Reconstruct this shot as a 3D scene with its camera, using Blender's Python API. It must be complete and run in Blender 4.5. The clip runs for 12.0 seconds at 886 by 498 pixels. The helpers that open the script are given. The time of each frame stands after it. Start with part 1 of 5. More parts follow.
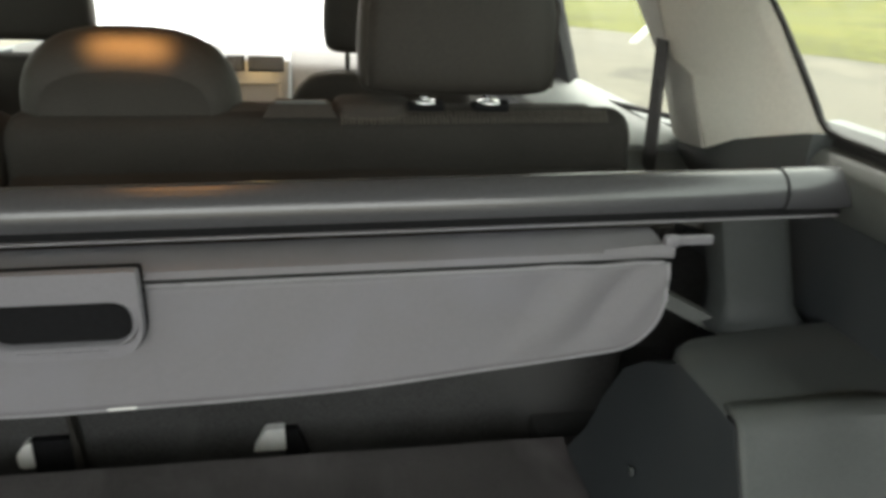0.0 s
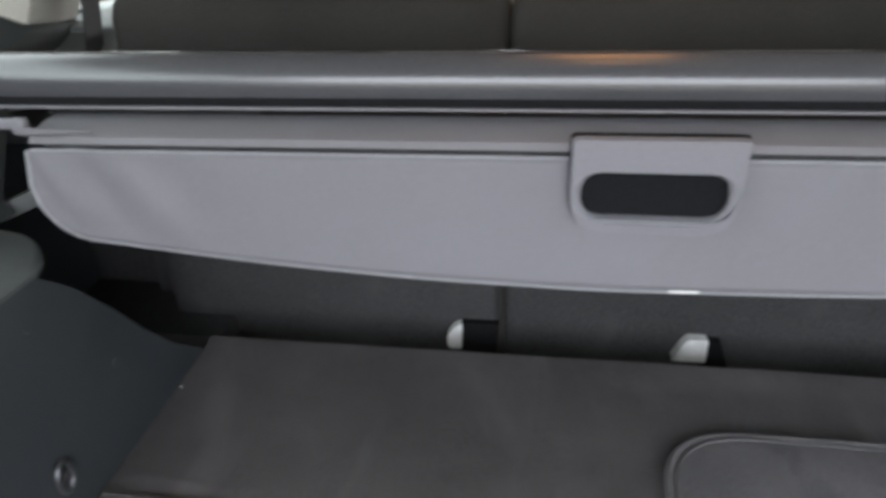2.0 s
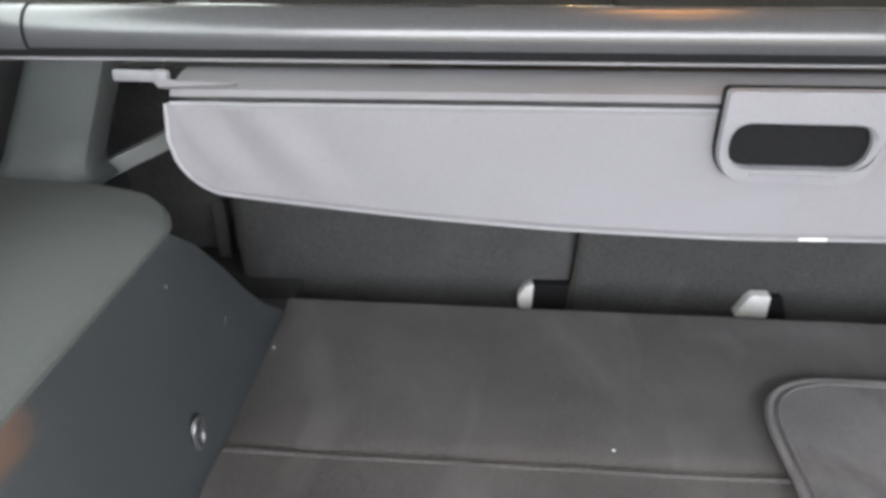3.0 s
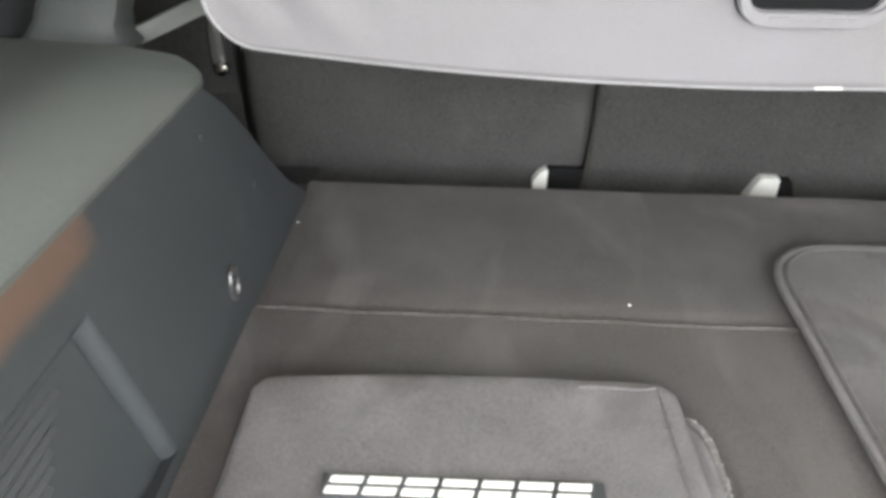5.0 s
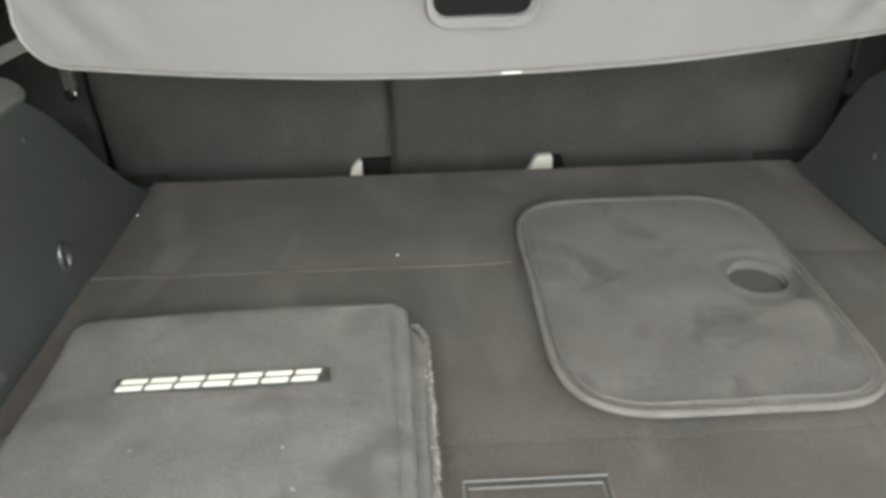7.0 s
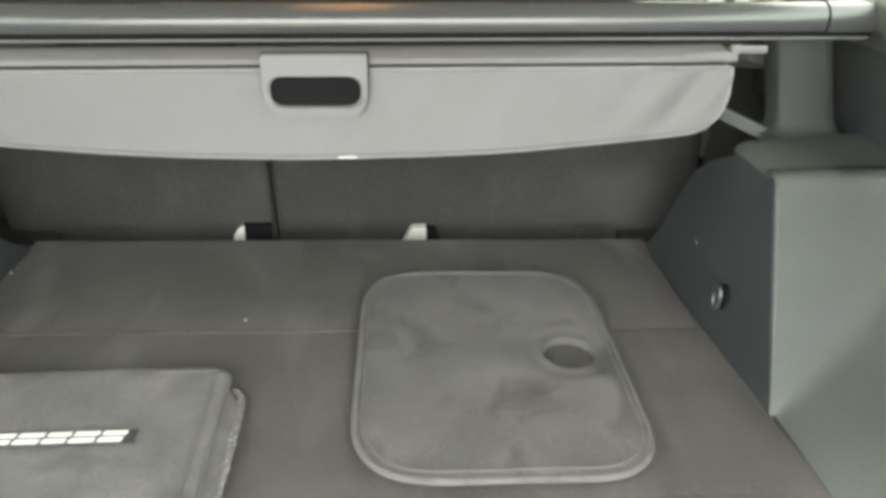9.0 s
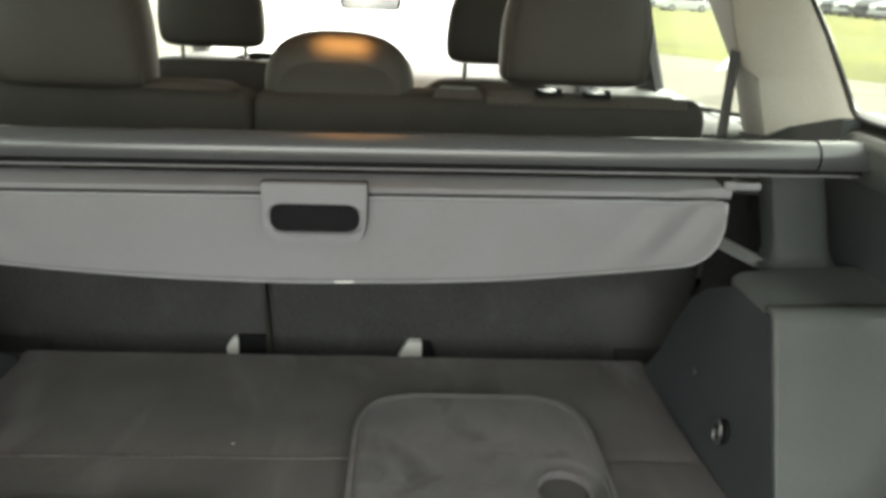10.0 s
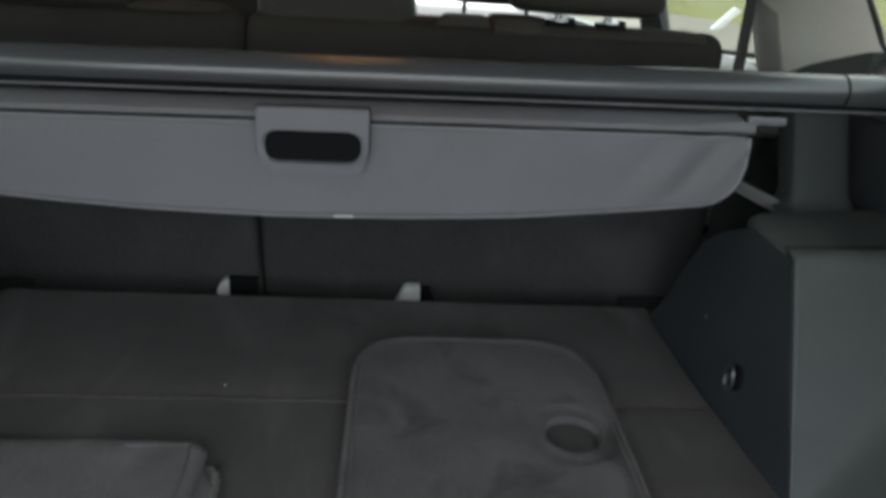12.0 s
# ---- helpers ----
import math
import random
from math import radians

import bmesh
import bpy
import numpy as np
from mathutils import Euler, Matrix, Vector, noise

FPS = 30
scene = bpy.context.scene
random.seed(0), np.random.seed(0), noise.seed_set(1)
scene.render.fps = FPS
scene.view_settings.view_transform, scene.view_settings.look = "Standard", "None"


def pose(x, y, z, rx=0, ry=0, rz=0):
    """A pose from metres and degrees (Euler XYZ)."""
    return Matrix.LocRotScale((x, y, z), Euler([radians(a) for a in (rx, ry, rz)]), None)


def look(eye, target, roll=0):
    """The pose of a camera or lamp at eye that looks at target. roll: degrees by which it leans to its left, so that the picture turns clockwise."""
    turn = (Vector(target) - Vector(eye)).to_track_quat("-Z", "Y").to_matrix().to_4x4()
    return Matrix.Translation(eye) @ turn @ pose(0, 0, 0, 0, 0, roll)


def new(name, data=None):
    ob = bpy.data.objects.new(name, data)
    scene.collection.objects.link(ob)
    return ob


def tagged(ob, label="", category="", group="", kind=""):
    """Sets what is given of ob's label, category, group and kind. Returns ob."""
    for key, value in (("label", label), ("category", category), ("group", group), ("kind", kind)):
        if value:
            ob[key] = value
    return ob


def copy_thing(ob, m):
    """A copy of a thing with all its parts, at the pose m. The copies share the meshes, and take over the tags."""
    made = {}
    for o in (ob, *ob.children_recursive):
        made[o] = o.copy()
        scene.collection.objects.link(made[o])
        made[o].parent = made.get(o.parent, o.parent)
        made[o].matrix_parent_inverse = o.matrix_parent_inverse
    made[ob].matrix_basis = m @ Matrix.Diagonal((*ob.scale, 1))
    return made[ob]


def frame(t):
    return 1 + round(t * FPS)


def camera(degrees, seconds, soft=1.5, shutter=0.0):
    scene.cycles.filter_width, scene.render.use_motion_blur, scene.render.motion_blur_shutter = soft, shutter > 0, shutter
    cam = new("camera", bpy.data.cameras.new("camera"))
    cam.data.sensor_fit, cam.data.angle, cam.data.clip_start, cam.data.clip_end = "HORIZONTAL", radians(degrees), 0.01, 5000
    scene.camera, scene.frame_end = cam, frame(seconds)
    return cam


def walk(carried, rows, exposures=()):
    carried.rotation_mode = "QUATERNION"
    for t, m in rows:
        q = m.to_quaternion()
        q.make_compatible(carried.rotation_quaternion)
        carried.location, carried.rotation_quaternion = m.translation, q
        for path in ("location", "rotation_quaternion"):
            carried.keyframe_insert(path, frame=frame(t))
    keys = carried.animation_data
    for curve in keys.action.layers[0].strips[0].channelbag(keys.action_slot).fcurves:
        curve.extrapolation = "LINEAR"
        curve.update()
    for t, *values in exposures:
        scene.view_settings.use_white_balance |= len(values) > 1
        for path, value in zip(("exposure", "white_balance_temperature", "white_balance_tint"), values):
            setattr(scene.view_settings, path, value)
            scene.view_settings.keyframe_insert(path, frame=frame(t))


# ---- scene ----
cam = camera(64.0, 12.0, soft=3.6, shutter=0.4)
PATH = [
    (0, (0.221, 0.038, 0.608), (0.535, 1.865, -0.142), 2.2),
    (0.5, (0.166, 0.060, 0.599), (0.353, 1.891, -0.184), 1.2),
    (1, (0.084, 0.080, 0.576), (0.009, 1.886, -0.281), -0.1),
    (1.5, (0.007, 0.080, 0.567), (-0.208, 1.857, -0.325), -1.6),
    (2, (-0.098, 0.069, 0.542), (-0.327, 1.828, -0.382), -0.8),
    (2.5, (-0.226, 0.051, 0.536), (-0.344, 1.803, -0.422), 0.5),
    (4.5, (-0.282, -0.029, 0.478), (-0.371, 1.672, -0.57), 0.7),
    (5, (-0.278, -0.038, 0.465), (-0.373, 1.626, -0.64), 0.4),
    (5.5, (-0.243, -0.067, 0.46), (-0.342, 1.581, -0.67), 0.0),
    (6, (-0.19, -0.133, 0.471), (-0.262, 1.542, -0.62), -1.0),
    (6.5, (-0.133, -0.196, 0.492), (-0.148, 1.5, -0.568), -1.2),
    (7, (-0.078, -0.239, 0.497), (-0.025, 1.469, -0.541), -1.4),
    (9, (0.109, -0.291, 0.558), (0.221, 1.482, -0.362), 1.4),
    (9.5, (0.112, -0.273, 0.588), (0.226, 1.556, -0.215), 2.0),
    (10, (0.113, -0.264, 0.605), (0.225, 1.606, -0.093), 2.7),
    (10.5, (0.113, -0.251, 0.617), (0.227, 1.643, -0.016), 3.0),
    (11, (0.103, -0.236, 0.622), (0.216, 1.664, 0.007), 3.4),
    (11.5, (0.084, -0.218, 0.602), (0.221, 1.65, -0.097), 4.3),
    (12, (0.094, -0.227, 0.557), (0.246, 1.598, -0.246), 4.0),
]
walk(cam, [(t, look(eye, target, roll)) for t, eye, target, roll in PATH], exposures=[
    (0.0, 3.12, 6850, 6), (0.8, 2.5, 6350, 9), (1.5, 2.95, 6200, 13), (2.5, 4.3, 6300, 13), (4.4, 4.75, 6800, 10), (5.5, 4.7, 6800, 10),
    (6.3, 4.42, 7000, 7), (7.0, 4.28, 7200, 4), (9.0, 4.38, 7100, 2), (9.6, 3.9, 7100, 1), (10.5, 3.2, 6850, 4), (11.15, 2.75, 6400, 5), (11.5, 2.3, 6300, 6), (12.0, 2.4, 6200, 6)])

# ---------- light ----------
SUN_EL, SUN_AZ = 47.0, 18.0          # elevation, and degrees to the right of straight ahead
world = bpy.data.worlds.new("sky")
scene.world = world
world.use_nodes = True
wn = world.node_tree.nodes
sky = wn.new("ShaderNodeTexSky")
sky.sky_type, sky.sun_disc = "NISHITA", False
sky.sun_elevation, sky.sun_rotation = radians(SUN_EL), radians(SUN_AZ)
sky.air_density, sky.dust_density, sky.ozone_density = 1.0, 3.0, 1.0
hazy = wn.new("ShaderNodeHueSaturation")
hazy.inputs["Saturation"].default_value = 0.22
world.node_tree.links.new(sky.outputs[0], hazy.inputs["Color"])
cloud = wn.new("ShaderNodeMix")                  # thin bright overcast over the clear sky
cloud.data_type = "RGBA"
cloud.inputs["Factor"].default_value = 0.55
world.node_tree.links.new(hazy.outputs[0], cloud.inputs["A"])
cloud.inputs["B"].default_value = (4.7, 4.85, 4.9, 1)
world.node_tree.links.new(cloud.outputs["Result"], wn["Background"].inputs[0])
wn["Background"].inputs[1].default_value = 0.12
sun = new("sun", bpy.data.lights.new("sun", "SUN"))
sun.data.energy, sun.data.angle, sun.data.color = 0.5, radians(12), (1.0, 0.98, 0.95)
sun_dir = Vector((math.sin(radians(SUN_AZ)) * math.cos(radians(SUN_EL)), math.cos(radians(SUN_AZ)) * math.cos(radians(SUN_EL)), math.sin(radians(SUN_EL))))
sun.matrix_world = look(sun_dir * 50, (0, 0, 0))


# ---------- materials ----------
def shader(name, color, rough=0.6, metal=0.0, spread=0.25, scale=60.0, patch=4.0, bump=0.0, bump_scale=900.0, spec=0.5, stain=None, stain_scale=3.0, sheen=0.0, vary=0.08, stretch=None, tint_patch=None):
    """A surface with grain and slow patches: spread is how far the colour varies."""
    m = bpy.data.materials.new(name)
    m.use_nodes = True
    nt = m.node_tree
    n, l = nt.nodes, nt.links
    b = n["Principled BSDF"]
    tc = n.new("ShaderNodeTexCoord")
    fine = n.new("ShaderNodeTexNoise")
    fine.inputs["Scale"].default_value, fine.inputs["Detail"].default_value = scale, 5
    slow = n.new("ShaderNodeTexNoise")
    slow.inputs["Scale"].default_value, slow.inputs["Detail"].default_value = patch, 4
    for t in (fine, slow):
        l.new(tc.outputs["Object"], t.inputs["Vector"])
    both = n.new("ShaderNodeMath")
    both.operation = "MULTIPLY_ADD"
    l.new(fine.outputs["Fac"], both.inputs[0])
    both.inputs[1].default_value = 0.55
    half = n.new("ShaderNodeMath")
    half.operation = "MULTIPLY"
    half.inputs[1].default_value = 0.45
    l.new(slow.outputs["Fac"], half.inputs[0])
    l.new(half.outputs[0], both.inputs[2])
    ramp = n.new("ShaderNodeValToRGB")
    lo = [c * (1 - spread) for c in color]
    hi = [min(1, c * (1 + spread)) for c in color]
    ramp.color_ramp.elements[0].position, ramp.color_ramp.elements[1].position = 0.3, 0.7
    ramp.color_ramp.elements[0].color, ramp.color_ramp.elements[1].color = (*lo, 1), (*hi, 1)
    l.new(both.outputs[0], ramp.inputs["Fac"])
    out = ramp.outputs["Color"]
    if stain:
        s = n.new("ShaderNodeTexNoise")
        s.inputs["Scale"].default_value, s.inputs["Detail"].default_value, s.inputs["Distortion"].default_value = stain_scale, 6, 0.6
        if stretch:                          # brush marks longer one way
            mp = n.new("ShaderNodeMapping")
            mp.inputs["Scale"].default_value = stretch
            l.new(tc.outputs["Object"], mp.inputs["Vector"])
            l.new(mp.outputs["Vector"], s.inputs["Vector"])
        else:
            l.new(tc.outputs["Object"], s.inputs["Vector"])
        sr = n.new("ShaderNodeValToRGB")
        sr.color_ramp.elements[0].position, sr.color_ramp.elements[1].position = 0.52, 0.68
        l.new(s.outputs["Fac"], sr.inputs["Fac"])
        mix = n.new("ShaderNodeMix")
        mix.data_type = "RGBA"
        l.new(sr.outputs["Color"], mix.inputs["Factor"])
        l.new(out, mix.inputs["A"])
        mix.inputs["B"].default_value = (*stain, 1)
        out = mix.outputs["Result"]
    if tint_patch:                                # one patch with ragged ends: colour, and its span in y and z
        tint, (ya, yb), (za, zb) = tint_patch
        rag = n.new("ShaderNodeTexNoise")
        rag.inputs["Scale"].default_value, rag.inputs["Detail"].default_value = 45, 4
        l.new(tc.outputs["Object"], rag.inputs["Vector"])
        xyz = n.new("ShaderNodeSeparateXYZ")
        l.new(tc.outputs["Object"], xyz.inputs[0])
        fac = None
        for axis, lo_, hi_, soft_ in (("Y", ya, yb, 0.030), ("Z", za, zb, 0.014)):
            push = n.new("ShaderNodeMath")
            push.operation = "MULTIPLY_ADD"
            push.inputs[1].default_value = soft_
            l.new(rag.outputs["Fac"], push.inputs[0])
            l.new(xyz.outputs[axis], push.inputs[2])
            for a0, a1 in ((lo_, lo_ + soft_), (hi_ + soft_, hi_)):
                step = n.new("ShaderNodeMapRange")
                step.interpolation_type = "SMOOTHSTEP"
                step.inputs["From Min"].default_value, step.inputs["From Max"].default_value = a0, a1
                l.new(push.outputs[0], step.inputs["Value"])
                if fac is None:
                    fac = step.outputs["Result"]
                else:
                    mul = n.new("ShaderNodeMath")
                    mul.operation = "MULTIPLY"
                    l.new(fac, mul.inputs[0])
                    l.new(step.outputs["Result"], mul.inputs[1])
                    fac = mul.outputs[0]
        patched = n.new("ShaderNodeMix")
        patched.data_type = "RGBA"
        l.new(fac, patched.inputs["Factor"])
        l.new(out, patched.inputs["A"])
        patched.inputs["B"].default_value = (*tint, 1)
        out = patched.outputs["Result"]
    l.new(out, b.inputs["Base Color"])
    rr = n.new("ShaderNodeMapRange")
    rr.inputs["To Min"].default_value, rr.inputs["To Max"].default_value = max(0.02, rough - vary), min(1, rough + vary)
    l.new(slow.outputs["Fac"], rr.inputs["Value"])
    l.new(rr.outputs["Result"], b.inputs["Roughness"])
    b.inputs["Metallic"].default_value = metal
    b.inputs["Specular IOR Level"].default_value = spec
    b.inputs["Sheen Weight"].default_value = sheen
    if bump:
        bn = n.new("ShaderNodeTexNoise")
        bn.inputs["Scale"].default_value, bn.inputs["Detail"].default_value = bump_scale, 3
        l.new(tc.outputs["Object"], bn.inputs["Vector"])
        bp = n.new("ShaderNodeBump")
        bp.inputs["Strength"].default_value, bp.inputs["Distance"].default_value = bump, 0.002
        l.new(bn.outputs["Fac"], bp.inputs["Height"])
        l.new(bp.outputs["Normal"], b.inputs["Normal"])
    return m


CARPET = shader("carpet", (0.0990, 0.0900, 0.0905), 0.95, spread=0.45, scale=420, patch=7, bump=0.9, bump_scale=1300, spec=0.1, stain=(0.142, 0.130, 0.131), stain_scale=6, sheen=0.1, stretch=(1.6, 0.6, 1.0))
MAT_PILE = shader("mat_pile", (0.140, 0.130, 0.135), 0.95, spread=0.5, scale=500, patch=9, bump=0.9, bump_scale=1500, spec=0.1, stain=(0.070, 0.066, 0.067), stain_scale=10, sheen=0.15)
FOLD_PILE = shader("folded_mat_pile", (0.166, 0.158, 0.165), 0.95, spread=0.5, scale=500, patch=12, bump=0.9, bump_scale=1500, spec=0.1, stain=(0.120, 0.112, 0.116), stain_scale=12, sheen=0.15)
BINDING = shader("mat_binding", (0.168, 0.158, 0.160), 0.8, spread=0.4, scale=700, patch=30, bump=0.8, bump_scale=1800)
WELT = shader("carpet_welt", (0.100, 0.093, 0.092), 0.9, spread=0.5, scale=300, patch=12, bump=0.8, bump_scale=1500, spec=0.1)
FRAY = shader("frayed_binding", (0.62, 0.60, 0.59), 0.85, spread=0.7, scale=400, patch=40, bump=0.9, bump_scale=1500)
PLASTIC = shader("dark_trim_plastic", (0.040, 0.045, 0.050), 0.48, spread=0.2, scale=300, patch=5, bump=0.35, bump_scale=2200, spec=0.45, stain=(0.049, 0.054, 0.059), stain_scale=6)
# Dark trim plastic with one brown patch below the left ledge.
BROWN_PATCHED = shader("brown_patched_trim_plastic", (0.040, 0.045, 0.050), 0.48, spread=0.2, scale=300, patch=5, bump=0.35, bump_scale=2200, spec=0.45, stain=(0.049, 0.054, 0.059), stain_scale=6, tint_patch=((0.112, 0.070, 0.055), (0.215, 0.345), (0.200, 0.245)))
# Trim plastic lightened for daylight on ledge and corner face; latch lever too.
PLASTIC2 = shader("lightened_trim_plastic", (0.092, 0.100, 0.098), 0.46, spread=0.15, scale=300, patch=5, bump=0.3, bump_scale=2200, spec=0.4, stain=(0.101, 0.109, 0.107), stain_scale=6)
TRIM_MID = shader("mid_trim_plastic", (0.056, 0.062, 0.062), 0.5, spread=0.15, scale=300, patch=5, bump=0.3, bump_scale=2200, spec=0.35)
BLACK = shader("black_plastic", (0.010, 0.010, 0.011), 0.85, spread=0.3, scale=200, bump=0.2, bump_scale=2000, spec=0.1)
TUBE = shader("roller_plastic", (0.062, 0.063, 0.068), 0.25, spread=0.08, scale=250, patch=4, bump=0.04, bump_scale=2600, spec=0.95, vary=0.015)
VINYL = shader("cover_vinyl", (0.180, 0.174, 0.186), 0.55, spread=0.06, scale=260, patch=3, bump=0.2, bump_scale=2400, spec=0.35, stain=(0.193, 0.188, 0.210), stain_scale=4)
HEM = shader("cover_hem", (0.265, 0.26, 0.275), 0.4, spread=0.15, scale=300, bump=0.3, bump_scale=2000)
PLATE = shader("handle_plastic", (0.185, 0.180, 0.197), 0.45, spread=0.08, scale=250, bump=0.12, bump_scale=2500)
SEAT_BACK = shader("seat_back_cloth", (0.060, 0.060, 0.060), 0.95, spread=0.4, scale=300, patch=5, bump=0.8, bump_scale=1400, spec=0.1, stain=(0.082, 0.082, 0.081), stain_scale=5)
SEAT_TOP = shader("seat_top_cloth", (0.034, 0.032, 0.029), 0.9, spread=0.3, scale=500, patch=6, bump=0.7, bump_scale=1200, spec=0.15)
SEAT_CLOTH = shader("seat_cloth", (0.052, 0.047, 0.042), 0.85, spread=0.3, scale=500, patch=6, bump=0.7, bump_scale=1200, spec=0.2)
HEAD_CLOTH = shader("headrest_cover", (0.031, 0.028, 0.024), 0.58, spread=0.3, scale=350, patch=6, bump=0.25, bump_scale=1600, spec=0.34)
TRIM_LIGHT = shader("pillar_trim", (0.79, 0.77, 0.70), 0.6, spread=0.08, scale=200, patch=3, bump=0.2, bump_scale=2200, spec=0.3)
TRIM_GREY = shader("grey_pillar_cover", (0.165, 0.153, 0.132), 0.6, spread=0.1, scale=200, patch=4, bump=0.2, bump_scale=2200, spec=0.3)
SILL_GREY = shader("sill_plastic", (0.150, 0.158, 0.152), 0.5, spread=0.12, scale=300, patch=5, bump=0.3, bump_scale=2200, spec=0.4)
TRIM_SHADED = shader("shaded_pillar_trim", (0.40, 0.385, 0.345), 0.6, spread=0.1, scale=200, patch=4, bump=0.2, bump_scale=2200, spec=0.3)
HEADLINER = shader("headliner_cloth", (0.42, 0.42, 0.41), 0.95, spread=0.1, scale=500, patch=3, bump=0.5, bump_scale=1800, spec=0.1)
BELT = shader("belt_webbing", (0.018, 0.018, 0.019), 0.7, spread=0.3, scale=600, bump=0.6, bump_scale=1600)
CHROME = shader("chrome", (0.75, 0.76, 0.78), 0.14, metal=1.0, spread=0.08, scale=80)
STEEL = shader("dull_steel", (0.13, 0.13, 0.135), 0.42, metal=0.7, spread=0.3, scale=200)
SILVER = shader("silver_paint", (0.25, 0.25, 0.25), 0.4, metal=0.6, spread=0.08, scale=120)
PALE = shader("pale_finish", (0.72, 0.72, 0.70), 0.4, spread=0.12, scale=90, bump=0.1)
RUBBER = shader("rubber_seal", (0.018, 0.018, 0.018), 0.7, spread=0.3, scale=150, bump=0.2)
LETTER = shader("badge_print", (0.80, 0.80, 0.78), 0.45, spread=0.1, scale=300)
DASH = shader("dash_plastic", (0.16, 0.155, 0.15), 0.6, spread=0.15, scale=200, bump=0.3, bump_scale=1800)
THREAD = shader("stitching", (0.070, 0.062, 0.052), 0.8, spread=0.3, scale=600)
GRASS = shader("grass", (0.122, 0.122, 0.026), 0.9, spread=0.45, scale=3.0, patch=0.25, bump=1.0, bump_scale=25, spec=0.1, stain=(0.165, 0.152, 0.032), stain_scale=0.5)
GRAVEL = shader("gravel", (0.150, 0.132, 0.102), 0.9, spread=0.3, scale=12, patch=0.4, bump=1.0, bump_scale=50, spec=0.2, stain=(0.095, 0.085, 0.066), stain_scale=0.8)
LEAF = shader("leaves", (0.085, 0.115, 0.060), 0.8, spread=0.5, scale=2.0, patch=0.3)
BARK = shader("bark", (0.10, 0.08, 0.06), 0.9, spread=0.4, scale=8, bump=1.0, bump_scale=30)
POLE = shader("pole_steel", (0.6, 0.6, 0.59), 0.5, metal=0.3, spread=0.15, scale=6)
TYRE = shader("tyre_rubber", (0.02, 0.02, 0.02), 0.8, spread=0.3, scale=30)
CARGLASS = shader("car_window", (0.012, 0.015, 0.018), 0.45, spread=0.2, scale=3, spec=0.04)
PAINTS = [shader("paint_" + k, c, 0.6, spread=0.05, scale=4, spec=0.03) for k, c in
          (("white", (0.45, 0.45, 0.44)), ("red", (0.22, 0.018, 0.026)), ("silver", (0.24, 0.245, 0.255)), ("grey", (0.055, 0.06, 0.065)), ("black", (0.03, 0.03, 0.035)), ("tan", (0.45, 0.40, 0.33)))]


def glass(name, haze, tint=(1, 1, 1)):
    """Clear pane: mostly straight through, with a faint gloss, and dust that scatters what falls on it."""
    m = bpy.data.materials.new(name)
    m.use_nodes = True
    n, l = m.node_tree.nodes, m.node_tree.links
    n.remove(n["Principled BSDF"])
    clear = n.new("ShaderNodeBsdfTransparent")
    clear.inputs[0].default_value = (*tint, 1)
    gloss = n.new("ShaderNodeBsdfGlossy")
    gloss.inputs["Roughness"].default_value = 0.02
    face = n.new("ShaderNodeLayerWeight")
    face.inputs[0].default_value = 0.5
    steep = n.new("ShaderNodeMath")
    steep.operation = "POWER"
    steep.inputs[1].default_value = 4.0
    l.new(face.outputs["Facing"], steep.inputs[0])
    fres = n.new("ShaderNodeMath")
    fres.operation = "MULTIPLY_ADD"
    fres.inputs[1].default_value, fres.inputs[2].default_value = 0.02, 0.008
    l.new(steep.outputs[0], fres.inputs[0])
    mix = n.new("ShaderNodeMixShader")
    l.new(fres.outputs[0], mix.inputs[0])
    l.new(clear.outputs[0], mix.inputs[1])
    l.new(gloss.outputs[0], mix.inputs[2])
    dust = n.new("ShaderNodeBsdfTranslucent")
    dust.inputs[0].default_value = (0.92, 0.92, 0.91, 1)
    tc = n.new("ShaderNodeTexCoord")
    noi = n.new("ShaderNodeTexNoise")
    noi.inputs["Scale"].default_value, noi.inputs["Detail"].default_value = 3.0, 6
    l.new(tc.outputs["Object"], noi.inputs["Vector"])
    rng = n.new("ShaderNodeMapRange")
    rng.inputs["To Min"].default_value, rng.inputs["To Max"].default_value = haze * 0.7, haze * 1.3
    l.new(noi.outputs["Fac"], rng.inputs["Value"])
    mix2 = n.new("ShaderNodeMixShader")
    l.new(rng.outputs["Result"], mix2.inputs[0])
    l.new(mix.outputs[0], mix2.inputs[1])
    l.new(dust.outputs[0], mix2.inputs[2])
    l.new(mix2.outputs[0], n["Material Output"].inputs["Surface"])
    return m


SCREEN_GLASS = glass("dusty_windscreen", 0.45)
SIDE_GLASS = glass("side_glass", 0.03, (0.93, 0.96, 0.93))
PRIVACY_GLASS = glass("tinted_side_glass", 0.02, (0.77, 0.80, 0.77))


def lamp_glow(name, color, strength):
    m = bpy.data.materials.new(name)
    m.use_nodes = True
    b = m.node_tree.nodes["Principled BSDF"]
    b.inputs["Base Color"].default_value = (0.9, 0.85, 0.75, 1)
    b.inputs["Emission Color"].default_value = (*color, 1)
    b.inputs["Emission Strength"].default_value = strength
    return m


GLOW = lamp_glow("lit_lens", (1.0, 0.70, 0.32), 3.0)
GLOW_DIM = lamp_glow("dim_lens", (1.0, 0.42, 0.10), 1.5)


# ---------- building helpers ----------
def thing(name, label, category, at=(0, 0, 0), group="", kind=""):
    ob = new(name)
    ob.empty_display_size = 0.05
    ob.location = at
    return tagged(ob, label, category, group, kind)


